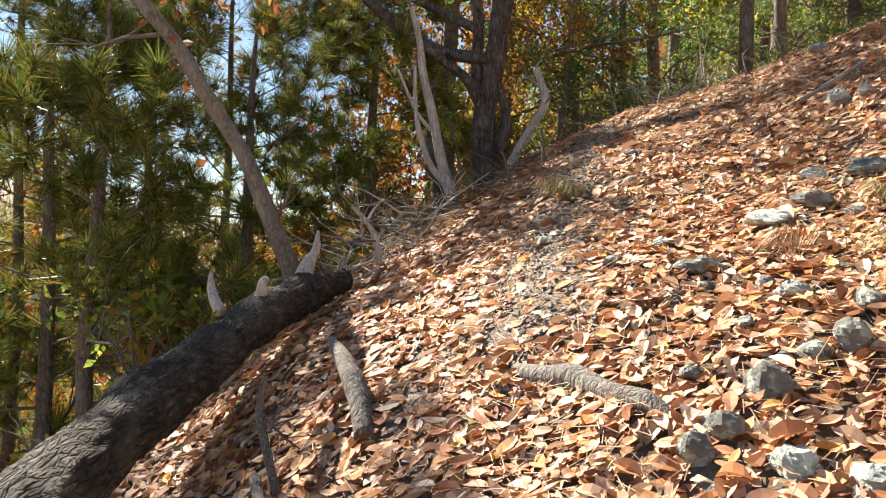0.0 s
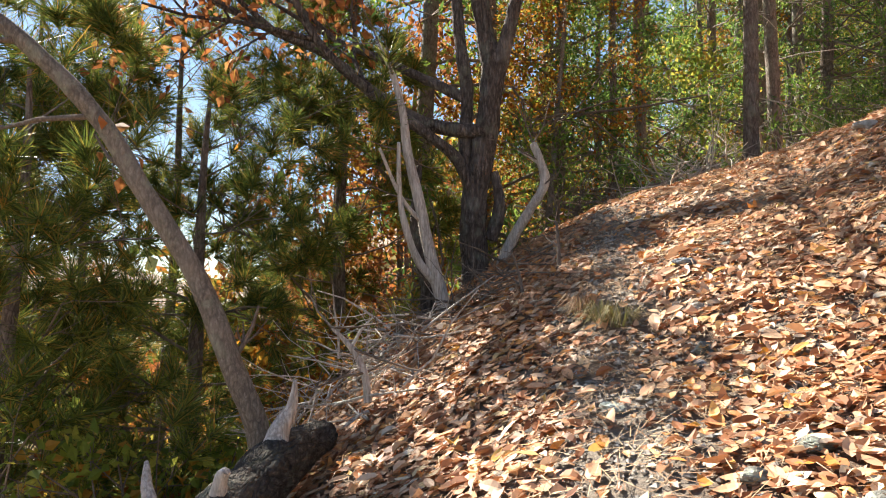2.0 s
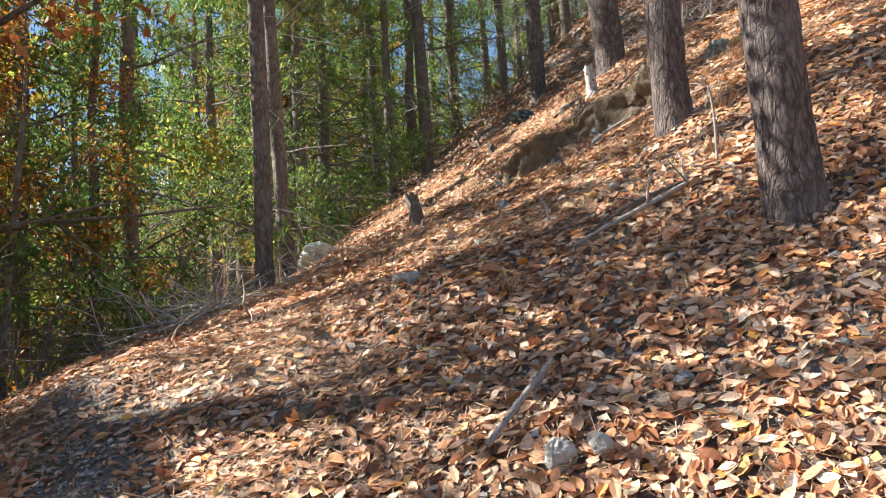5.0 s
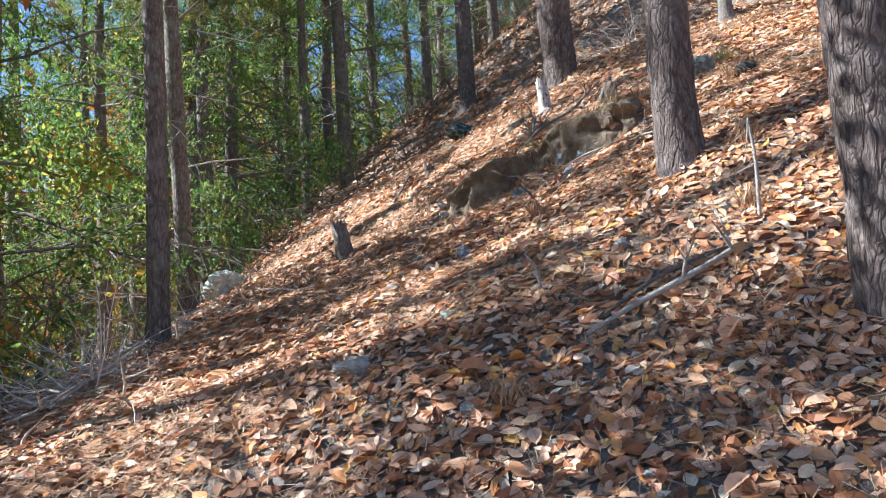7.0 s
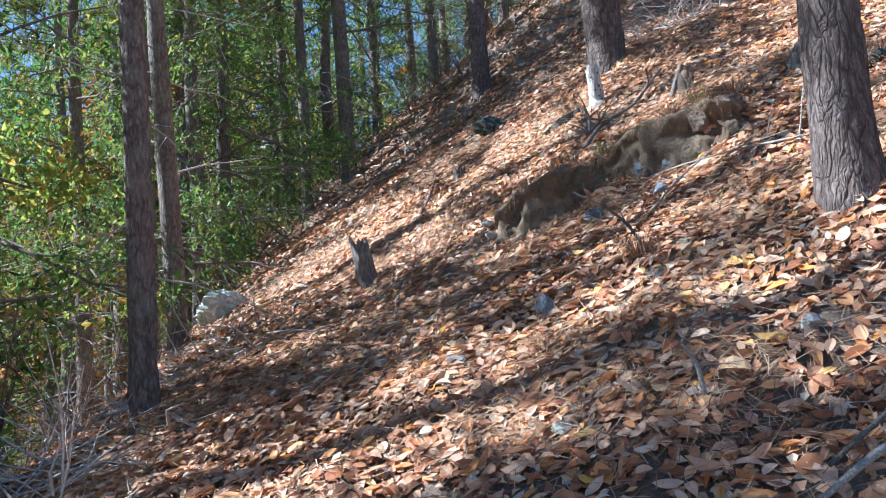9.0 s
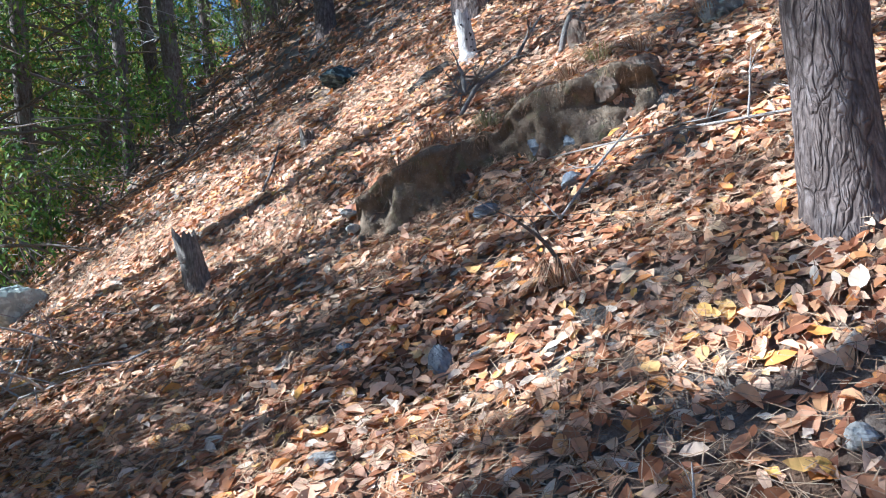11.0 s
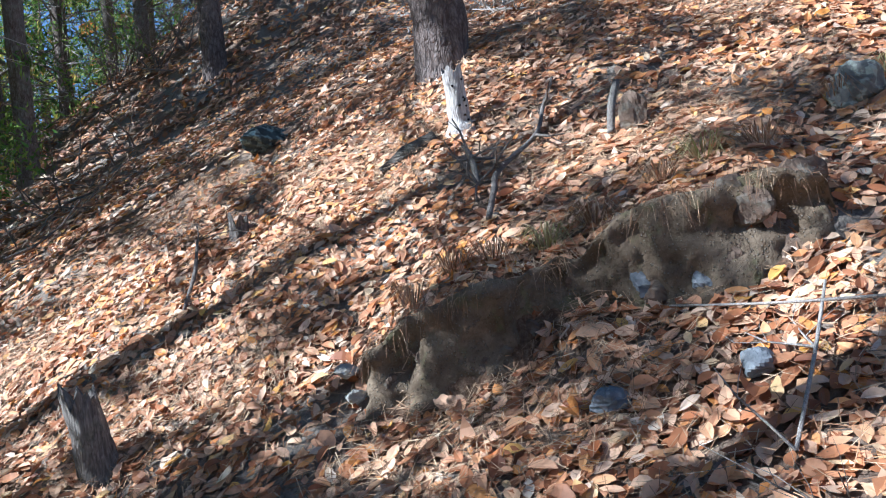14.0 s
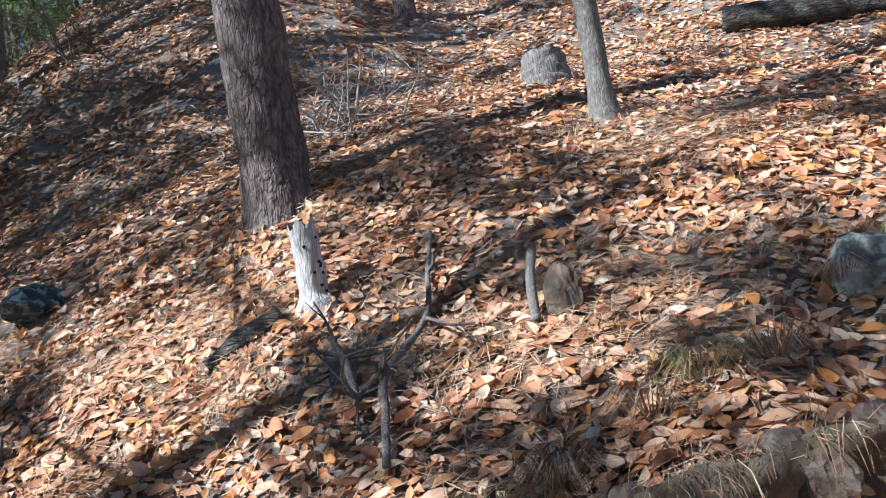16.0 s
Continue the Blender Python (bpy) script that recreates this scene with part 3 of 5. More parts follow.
# ---- the fallen log and the ground beside it ----
def log():
    r = np.random.default_rng(5)
    base = (-0.78, 3.2, 1.15)
    ob = thing("fallen_log", base, "thick grey-brown fallen tree trunk leaning down the slope", "log")
    P = np.array([(-1.02, 0.2, 0.44), (-0.96, 1.2, 0.72), (-0.93, 2.0, 0.89), (-0.90, 2.7, 1.01), (-0.80, 3.4, 1.16), (-0.65, 4.1, 1.30), (-0.52, 4.5, 1.35)]) - base
    P[:, 2] -= np.array([0.04, 0.03, 0.03, 0.02, 0.02, 0.02, 0.02])
    part("trunk", *tube(P, [0.11, 0.11, 0.108, 0.102, 0.098, 0.094, 0.06], 32, 0.26, 120, 2.0, 4.0, 0.14), log_bark, ob)
    part("broken_branch", *tube(np.array([(-0.66, 4.08, 1.34), (-0.64, 4.10, 1.42), (-0.61, 4.12, 1.48), (-0.60, 4.12, 1.58)]) - base, [0.055, 0.035, 0.022, 0.006], 8, 0.2, 14, 1.0, 20), dead_wood, ob, "splintered white broken branch stub")
    part("broken_branch", *tube(np.array([(-0.90, 3.5, 1.22), (-0.95, 3.55, 1.30), (-0.97, 3.6, 1.38)]) - base, [0.03, 0.02, 0.006], 7, 0.2, 8, 2.0, 20), dead_wood, ob)
    part("broken_branch", *tube(np.array([(-0.76, 3.6, 1.28), (-0.75, 3.58, 1.33), (-0.73, 3.56, 1.36)]) - base, [0.028, 0.022, 0.014], 7, 0.2, 8, 3.0, 20), dead_wood, ob)
    return ob


log()

# the leaning young tree behind the log
def leaning_tree():
    r = np.random.default_rng(8)
    base = (-0.76, 4.55, 1.05)
    ob = thing("leaning_tree", base, "slender leaning grey-barked tree with bare branches", "tree")
    P = np.array([(-0.74, 4.50, 0.95), (-0.77, 4.42, 1.34), (-0.88, 4.40, 1.62), (-1.03, 4.40, 1.96), (-1.24, 4.38, 2.29), (-1.42, 4.36, 2.57), (-1.70, 4.33, 2.85), (-2.05, 4.30, 3.12), (-2.5, 4.3, 3.6), (-2.9, 4.3, 4.2)]) - base
    part("trunk", *tube(P, [0.058, 0.048, 0.045, 0.042, 0.038, 0.036, 0.032, 0.028, 0.02, 0.008], 14, 0.14, 70, 4.0, 8.0, 0.04), smooth_bark, ob)
    W, tips = Build(), []
    for k, way, ln in ((2, (0.5, 0.3, 0.6), 0.25), (5, (-0.9, 0.2, 0.1), 0.9), (6, (-0.8, -0.3, 0.05), 1.1), (7, (-0.9, 0.3, -0.1), 1.2), (7, (0.2, -0.2, 0.9), 0.8), (8, (-0.5, 0.5, 0.6), 0.9), (8, (0.6, 0.1, 0.7), 0.8), (4, (-0.6, 0.4, 0.3), 0.4)):
        limb(W, tips, r, P[k], way, ln, 0.014, 1, 0.35, 0.1, 4, 5)
    tagged(part("branchwork", *W.done(), twig_bark, ob), kind="stuff")
    part("leaves", *leaf_cards(r, tips[14:], 3, 0.07, 0.06, 0.5), rusty_mat, ob, "few rust-red leaves", smooth=False)


leaning_tree()


# ---- the forked oak and the dead trunks beside it ----
def forked_oak():
    r = np.random.default_rng(21)
    base = (0.31, 7.20, 1.85)
    ob = thing("forked_tree", base, "dark furrowed forked tree with long sweeping limbs", "tree")
    def line(pts, radii, sides=18, rings=40, name="limb", seed=0.0):
        return part(name, *tube(np.array(pts) - base, radii, sides, 0.14, rings, seed, 7.0, 0.10), oak_bark, ob)
    line([(0.30, 7.2, 1.7), (0.33, 7.19, 2.0), (0.32, 7.19, 2.6), (0.40, 7.16, 3.13), (0.43, 7.15, 3.6), (0.38, 7.17, 3.9), (0.30, 7.2, 4.6), (0.42, 7.3, 5.6)], [0.15, 0.105, 0.09, 0.088, 0.075, 0.066, 0.055, 0.03], 26, 80, "trunk", 1.0)
    line([(0.36, 7.18, 2.75), (0.25, 7.2, 3.0), (0.26, 7.21, 3.43), (0.20, 7.23, 3.84), (0.13, 7.3, 4.5), (-0.1, 7.4, 5.5)], [0.06, 0.05, 0.047, 0.043, 0.04, 0.025], seed=2.0)
    line([(0.42, 7.15, 3.30), (0.47, 7.13, 3.55), (0.54, 7.1, 3.85), (0.62, 7.08, 4.2), (0.85, 7.0, 5.2)], [0.07, 0.062, 0.055, 0.045, 0.025], seed=3.0)
    line([(0.40, 7.12, 3.13), (0.04, 7.2, 3.18), (-0.25, 7.25, 3.31), (-0.53, 7.25, 3.51), (-0.82, 7.25, 3.73), (-1.15, 7.2, 3.85), (-1.7, 7.1, 4.1), (-2.3, 7.0, 4.5)], [0.06, 0.05, 0.046, 0.042, 0.036, 0.03, 0.024, 0.01], seed=4.0)
    line([(0.33, 7.16, 2.62), (0.19, 7.15, 2.93), (-0.06, 7.1, 3.12), (-0.44, 7.0, 3.36), (-0.82, 6.9, 3.70), (-1.05, 6.8, 4.1), (-1.5, 6.6, 4.7)], [0.048, 0.044, 0.04, 0.036, 0.03, 0.024, 0.01], seed=5.0)
    line([(0.26, 7.21, 3.39), (-0.04, 7.32, 3.56), (-0.36, 7.43, 3.73), (-0.75, 7.57, 3.93), (-1.3, 7.8, 4.3)], [0.042, 0.036, 0.03, 0.024, 0.01], seed=6.0)
    line([(0.44, 7.17, 2.35), (0.50, 7.16, 2.6), (0.46, 7.16, 2.85)], [0.05, 0.045, 0.03], seed=7.0)
    W, tips = Build(), []
    for p, way, ln in (((-0.5, 7.25, 3.5), (-0.3, 0.2, 0.9), 1.2), ((-1.15, 7.2, 3.85), (-0.7, -0.3, 0.5), 1.2), ((-1.7, 7.1, 4.1), (-0.6, 0.2, 0.6), 1.2), ((-0.82, 6.9, 3.7), (-0.8, -0.2, 0.1), 1.2), ((-1.05, 6.8, 4.1), (0.1, -0.4, 0.9), 1.2),
                       ((-0.75, 7.57, 3.93), (-0.5, 0.3, 0.7), 1.2), ((0.3, 7.2, 4.6), (0.4, -0.4, 0.7), 1.4), ((0.13, 7.3, 4.5), (-0.6, -0.2, 0.6), 1.3), ((0.6, 7.1, 4.2), (0.8, 0.1, 0.5), 1.3), ((0.85, 7.0, 5.2), (0.3, 0.2, 0.9), 1.3), ((0.42, 7.3, 5.6), (0, 0, 1), 1.4),
                       ((0.35, 7.25, 5.0), (-0.8, 0.3, 0.5), 1.7), ((0.3, 7.2, 4.7), (0.7, 0.6, 0.6), 1.6), ((0.1, 7.35, 5.0), (-0.5, 0.8, 0.6), 1.6), ((0.1, 7.35, 5.2), (-0.7, -0.6, 0.7), 1.6), ((0.85, 7.0, 5.2), (0.6, -0.5, 0.6), 1.5), ((0.4, 7.3, 5.4), (0.2, 0.9, 0.4), 1.6), ((-0.1, 7.4, 5.5), (-0.3, 0.1, 1), 1.5)):
        limb(W, tips, r, np.array(p) - base, way, ln, 0.022, 2, 0.35, 0.15, 5, 6)
    tagged(part("branchwork", *W.done(), oak_bark, ob), kind="stuff")
    part("crown", *leaf_cards(r, tips, 13, 0.08, 0.16, 0.5), rusty_mat, ob, "sparse rust-brown dry oak leaves", smooth=False)


forked_oak()


def dead_stem(place, lines, label, twigs, seed, mat=None):
    r = np.random.default_rng(seed)
    ob = thing("dead_tree", place, label, "dead tree")
    for i, (pts, radii) in enumerate(lines):
        part("stem" if i == 0 else "branch", *tube(np.array(pts) - place, radii, 12, 0.16, 40, seed + i, 9.0, 0.04), mat or dead_wood, ob)
    W = Build()
    P = np.array(lines[0][0]) - place
    for i in range(twigs):
        p = P[r.integers(1, len(P))]
        limb(W, [], r, p, r.normal(0, 1, 3) * (1, 1, 0.6) + (0, 0, 0.3), r.uniform(0.25, 0.6), 0.007, 1, 0.3, 0.1, 3, 4)
    if twigs:
        tagged(part("twigwork", *W.done(), twig_bark, ob), kind="stuff")
    return ob


dead_stem((0.05, 6.45, 1.85), [([(0.08, 6.45, 1.75), (0.05, 6.45, 1.92), (-0.03, 6.47, 2.21), (-0.10, 6.5, 2.53), (-0.18, 6.53, 2.86), (-0.22, 6.55, 3.14), (-0.28, 6.57, 3.36), (-0.38, 6.6, 3.6)], [0.05, 0.046, 0.04, 0.036, 0.032, 0.026, 0.02, 0.012]),
                               ([(-0.08, 6.49, 2.4), (-0.22, 6.4, 2.55), (-0.36, 6.35, 2.85)], [0.018, 0.014, 0.008]),
                               ([(0.02, 6.46, 2.0), (-0.12, 6.42, 2.18), (-0.22, 6.4, 2.5), (-0.24, 6.4, 2.9)], [0.03, 0.026, 0.02, 0.01])],
          "bleached white slender dead trunk", 9, 31)
dead_stem((0.50, 7.16, 1.98), [([(0.44, 7.18, 1.9), (0.49, 7.17, 2.08), (0.57, 7.14, 2.31), (0.70, 7.09, 2.55), (0.81, 7.05, 2.75), (0.78, 7.06, 2.92), (0.73, 7.08, 3.05)], [0.055, 0.046, 0.04, 0.036, 0.034, 0.032, 0.026]),
                               ([(0.78, 7.06, 2.90), (0.70, 7.09, 2.96), (0.63, 7.11, 3.0)], [0.018, 0.014, 0.006])],
          "crooked bleached dead stem with broken top", 6, 32)
dead_stem((-0.50, 4.95, 1.45), [([(-0.36, 4.9, 1.42), (-0.38, 4.9, 1.55), (-0.44, 4.91, 1.66), (-0.53, 4.92, 1.75)], [0.02, 0.018, 0.014, 0.006]), ([(-0.44, 4.91, 1.66), (-0.40, 4.95, 1.74), (-0.35, 5.0, 1.80)], [0.010, 0.007, 0.003])],
          "bleached broken dead branch standing in twigs", 5, 33)
dead_stem((0.0, 6.6, 1.8), [([(-0.02, 6.62, 1.7), (-0.04, 6.62, 2.05), (-0.12, 6.66, 2.4), (-0.1, 6.7, 2.8)], [0.06, 0.05, 0.035, 0.02])], "dark rotten dead trunk", 4, 34, oak_bark)

# ---- tall trees along the trail ----
def trail_pine(x, y, seed, tall, radius, label, lean, bark=pine_bark, dead=0, flare=1.5, frm=0.42, sides=44, rings=170, reach=2.1):
    return forest_tree("pine_tree", on_ground(x, y), seed, tall, radius, bark, pine_needle_mat, "tuft", label, frm, reach, 18, lean, 0.16, 36, 4, 2, "trail pines", dead, sides, rings, 0.065, tufts=3, flare=flare, wave=0.03)


trail_pine(2.99, 8.62, 41, 8.5, 0.066, "tall straight pine with grey scaly bark", (0.012, 0.0), young_bark, 10)
trail_pine(4.32, 5.60, 42, 9.0, 0.10, "stout pine with dark furrowed bark beside the trail", (-0.02, 0.0))
trail_pine(3.48, 4.36, 43, 9.0, 0.115, "stout pine with dark furrowed bark beside the trail", (-0.02, 0.03))
trail_pine(7.17, 8.60, 44, 10.0, 0.15, "thick pine with deeply furrowed brown bark", (-0.02, 0.03), flare=1.35)
trail_pine(4.15, 10.6, 46, 7.5, 0.075, "pinkish-barked pine at the slope's edge", (-0.03, 0.0), young_bark, 8, frm=0.28, sides=20, rings=60)
trail_pine(9.15, 14.95, 47, 9.0, 0.11, "grey-barked pine standing above the woods", (-0.01, 0.0), young_bark, 8, sides=20, rings=60)
trail_pine(10.2, 13.0, 48, 9.5, 0.125, "grey-barked pine standing on the open slope", (0.01, 0.0), pine_bark, 2, sides=20, rings=60)
trail_pine(8.1, 14.6, 49, 8.0, 0.075, "slim pine standing above the woods", (0.0, 0.0), young_bark, 10, sides=20, rings=60)
trail_pine(13.9, 9.5, 50, 9.0, 0.13, "dark pine high on the slope", (0.0, 0.0), pine_bark, 0, sides=20, rings=60)
# pines added on the sunward side; their high crowns dapple the slope with shade
for x, y, seed, tall in ((5.2, 13.6, 74, 11.0), (6.4, 15.0, 76, 10.5)):
    trail_pine(x, y, seed, tall, 0.085, "added tall shade pine with a bare lower trunk below the edge", (0.0, 0.0), young_bark, 8, 1.4, 0.45, 16, 50, 2.4)
forest_tree("young_tree", on_ground(7.66, 7.06), 45, 6.0, 0.055, smooth_bark, autumn_mat, "leaf", "slim pale-barked tree with mossy foot", 0.6, 1.2, 10, (-0.04, 0.0), 0.08, 12, 3, 1, "", 0, 20, 60, 0.03, flare=2.4, wave=0.03)

# ---- the woods below and beyond the edge ----
def young_pine(x, y, seed, top, limbs=30, reach=2.0, lean=(0.0, 0.0)):
    """A bushy pine below the edge; top is the height of its tip in the world."""
    place = on_ground(x, y)
    return forest_tree("pine_tree", place, seed, top - place[2], 0.062, young_bark, pine_needle_mat, "tuft", "young pine with long soft yellow-green needles", 0.12, reach, limbs, lean, 0.17, 48, 4, 2,
                       "young pines", 5, 16, 50, 0.06, up=0.2, tufts=2, taper=0.45)


young_pine(-1.72, 7.35, 51, 3.6, 26, 1.6, (0.03, 0.0))
young_pine(-3.0, 6.5, 52, 4.3, 28, 1.8)
young_pine(-2.4, 9.2, 53, 5.0, 30, 1.9)
young_pine(-0.75, 8.5, 54, 4.9, 30, 1.4)
young_pine(-2.35, 5.75, 55, 3.3, 20, 1.2)
young_pine(-4.1, 8.0, 56, 5.9, 32, 2.1)
young_pine(-3.7, 10.6, 57, 7.2, 30, 2.2)
young_pine(-5.6, 10.2, 58, 8.0, 32, 2.4)
young_pine(-4.6, 6.3, 60, 5.2, 30, 2.0)
young_pine(-5.4, 13.2, 59, 8.6, 30, 2.6)

TEMPLATES = [
    forest_tree("conifer", on_ground(1.6, 11.4), 61, 8.5, 0.085, young_bark, conifer_mat, "spray", "slim conifer with drooping green sprays", 0.10, 1.8, 30, (0, 0), 0.09, 42, 3, 2, "woodland conifers", 8, 10, 24, 0.04, up=-0.2),
    forest_tree("conifer", on_ground(6.6, 17.2), 62, 9.5, 0.10, young_bark, conifer_mat, "spray", "tall conifer with bare lower trunk", 0.22, 2.0, 30, (0.01, 0), 0.09, 42, 3, 2, "woodland conifers", 16, 10, 24, 0.04, up=-0.2),
    forest_tree("maple_tree", on_ground(-4.2, 8.6), 63, 6.0, 0.06, smooth_bark, autumn_mat, "leaf", "young tree in orange and yellow autumn leaf", 0.15, 2.0, 20, (0.02, 0.02), 0.065, 46, 3, 2, "autumn trees", 0, 10, 24, 0.02),
    forest_tree("maple_tree", on_ground(2.0, 10.4), 64, 5.5, 0.035, smooth_bark, yellow_green_mat, "leaf", "young tree in thin yellow-green leaf", 0.12, 1.9, 20, (0.02, 0.02), 0.065, 46, 3, 2, "autumn trees", 0, 10, 24, 0.02),
    forest_tree("maple_tree", on_ground(-1.0, 10.6), 65, 6.5, 0.06, smooth_bark, rusty_mat, "leaf", "young tree with rust-red leaves", 0.2, 1.9, 16, (0.02, 0.0), 0.085, 26, 3, 2, "autumn trees", 0, 10, 24, 0.02),
    forest_tree("pine_tree", on_ground(-5.2, 11.5), 66, 8.0, 0.09, young_bark, pine_needle_mat, "tuft", "slender woodland pine with bare lower limbs", 0.2, 2.3, 26, (0.0, 0.0), 0.20, 16, 3, 2, "woodland pines", 8, 10, 30, 0.04),
]
r = np.random.default_rng(77)
placed = [(1.6, 11.4), (6.6, 17.2), (-4.2, 8.6), (2.0, 10.4), (-1.0, 10.6), (-5.2, 11.5), (-1.72, 7.35), (-3.0, 6.5), (-2.4, 9.2), (-2.35, 5.75), (-4.1, 8.0), (-3.7, 10.6), (-5.6, 10.2), (-5.4, 13.2), (-0.75, 8.5), (4.15, 10.6), (2.0, 11.1), (0.7, 11.6), (5.2, 13.6), (-0.6, 11.9), (6.4, 15.0), (2.9, 14.2), (9.15, 14.95), (10.2, 13.0), (8.1, 14.6)]


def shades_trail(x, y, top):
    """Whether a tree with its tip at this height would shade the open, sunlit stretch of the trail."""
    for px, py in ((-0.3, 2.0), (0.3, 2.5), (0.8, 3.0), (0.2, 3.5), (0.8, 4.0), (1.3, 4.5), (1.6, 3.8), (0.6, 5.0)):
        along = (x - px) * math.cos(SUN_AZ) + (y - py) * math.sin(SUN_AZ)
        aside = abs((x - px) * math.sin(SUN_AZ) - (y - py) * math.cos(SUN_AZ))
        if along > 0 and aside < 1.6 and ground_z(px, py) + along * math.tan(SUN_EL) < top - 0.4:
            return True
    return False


tries = 0
while len(placed) < 128 and tries < 9000:
    tries += 1
    x, y = (r.uniform(4, 19), r.uniform(11, 25)) if tries % 5 < 2 else (r.uniform(-14, 22), r.uniform(3, 30))
    s = float(beside(EDGE, np.array([x]), np.array([y]))[0][0])
    uphill = x > 13 and y > 11 and s <= 0.8 and s > -7
    if not uphill and (s < 0.9 or s > 20) or min(math.hypot(x - a, y - b) for a, b in placed) < 1.0 + 0.03 * abs(s):
        continue
    if -1.2 < x < 3.0 and y < 10.6:
        continue
    if x < -2.2 and y < 5.5 + 0.3 * abs(x) and s < 3:
        continue
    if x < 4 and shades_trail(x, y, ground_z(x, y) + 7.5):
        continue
    placed.append((x, y))
    kind = r.choice(6, p=[0.36, 0.34, 0.08, 0.13, 0.04, 0.05] if x > 1.5 else [0.14, 0.05, 0.32, 0.20, 0.14, 0.15])
    sc = r.uniform(0.6, 0.8) if 2.8 < x < 4.6 and s < 4 else r.uniform(0.85, 1.25)
    copy_thing(TEMPLATES[kind], pose(*on_ground(x, y), 0, 0, r.uniform(0, 360))).scale = (sc, sc, sc)

# trees that stand close below the edge, some added and scaled to shade the slope
for kind, x, y, sc, turn in ((2, -0.2, 9.8, 0.7, 40), (0, 1.45, 9.9, 0.85, 120), (4, -0.1, 10.6, 0.9, 300), (0, 0.65, 9.5, 1.12, 200), (0, 1.95, 9.5, 0.55, 260), (0, 2.6, 10.9, 0.95, 15), (1, 0.0, 9.4, 0.95, 80), (2, 1.2, 9.0, 0.55, 330), (0, 4.9, 12.8, 0.95, 95), (2, 0.9, 10.9, 1.0, 170), (0, 6.0, 13.9, 1.05, 50), (0, 7.2, 15.3, 1.1, 140), (1, 5.6, 15.2, 1.1, 20), (0, 9.6, 16.0, 1.1, 190), (0, 8.9, 16.3, 1.0, 240), (1, 11.4, 15.3, 0.9, 10), (1, 12.7, 14.7, 1.0, 70), (0, 13.6, 16.0, 0.95, 150), (1, 10.8, 16.2, 0.9, 220), (0, 12.2, 16.8, 1.0, 290), (1, 14.6, 14.2, 0.9, 330)):
    copy_thing(TEMPLATES[kind], pose(*on_ground(x, y), 0, 0, turn)).scale = (sc, sc, sc)


# low brush, saplings and dead twigs along the edge
def thicket(seed, count, place_fn, mat, size, label, name, category, leaf=None, per_tip=5):
    r = np.random.default_rng(seed)
    for _ in range(count):
        x, y, ln = place_fn(r)
        base = on_ground(x, y, -0.03)
        ob = thing(name, base, label, category, name + "s along the edge")
        W, tips = Build(), []
        for _ in range(r.integers(3, 6)):
            a = r.uniform(0, 2 * math.pi)
            limb(W, tips, r, (0, 0, 0), (0.5 * math.cos(a), 0.5 * math.sin(a), 0.9), ln * r.uniform(0.6, 1.1), 0.011, 2, 0.3, 0.1, 4, 5)
        tagged(part("stemwork", *W.done(), mat, ob), kind="stuff")
        if leaf is not None:
            part("foliage", *leaf_cards(r, tips, per_tip, size, 0.05, 0.3), leaf, ob, smooth=False)


def along_edge(lo, hi, s0, s1, tall):
    def pick(r):
        while True:
            x, y = r.uniform(-4, 11), r.uniform(4, 18)
            s, a = beside(EDGE, np.array([x]), np.array([y]))
            if s0 < s[0] < s1 and lo < a[0] < hi:
                return x, y, tall * r.uniform(0.6, 1.2)
    return pick


thicket(81, 12, along_edge(10, 15.0, 0.3, 1.8, 0.7), twig_bark, 0.06, "leafless grey thicket of thin twigs", "dead_bush", "bush")
thicket(82, 16, along_edge(14.5, 25, 0.4, 2.5, 1.3), twig_bark, 0.06, "tangled bare grey brush under the trees", "dead_bush", "bush")
thicket(83, 9, along_edge(10, 16, 0.7, 3.0, 1.1), twig_bark, 0.07, "leafy green shrub below the edge", "shrub", "shrub", yellow_green_mat, 12)
thicket(84, 7, along_edge(8, 14, 1.0, 4.0, 1.2), twig_bark, 0.07, "orange-leaved shrub below the edge", "shrub", "shrub", autumn_mat, 12)

thicket(85, 10, lambda r: (r.uniform(10.5, 14.0), r.uniform(13.2, 15.6), r.uniform(0.7, 1.4)), twig_bark, 0.06, "tangled bare grey brush under the trees", "dead_bush", "bush")

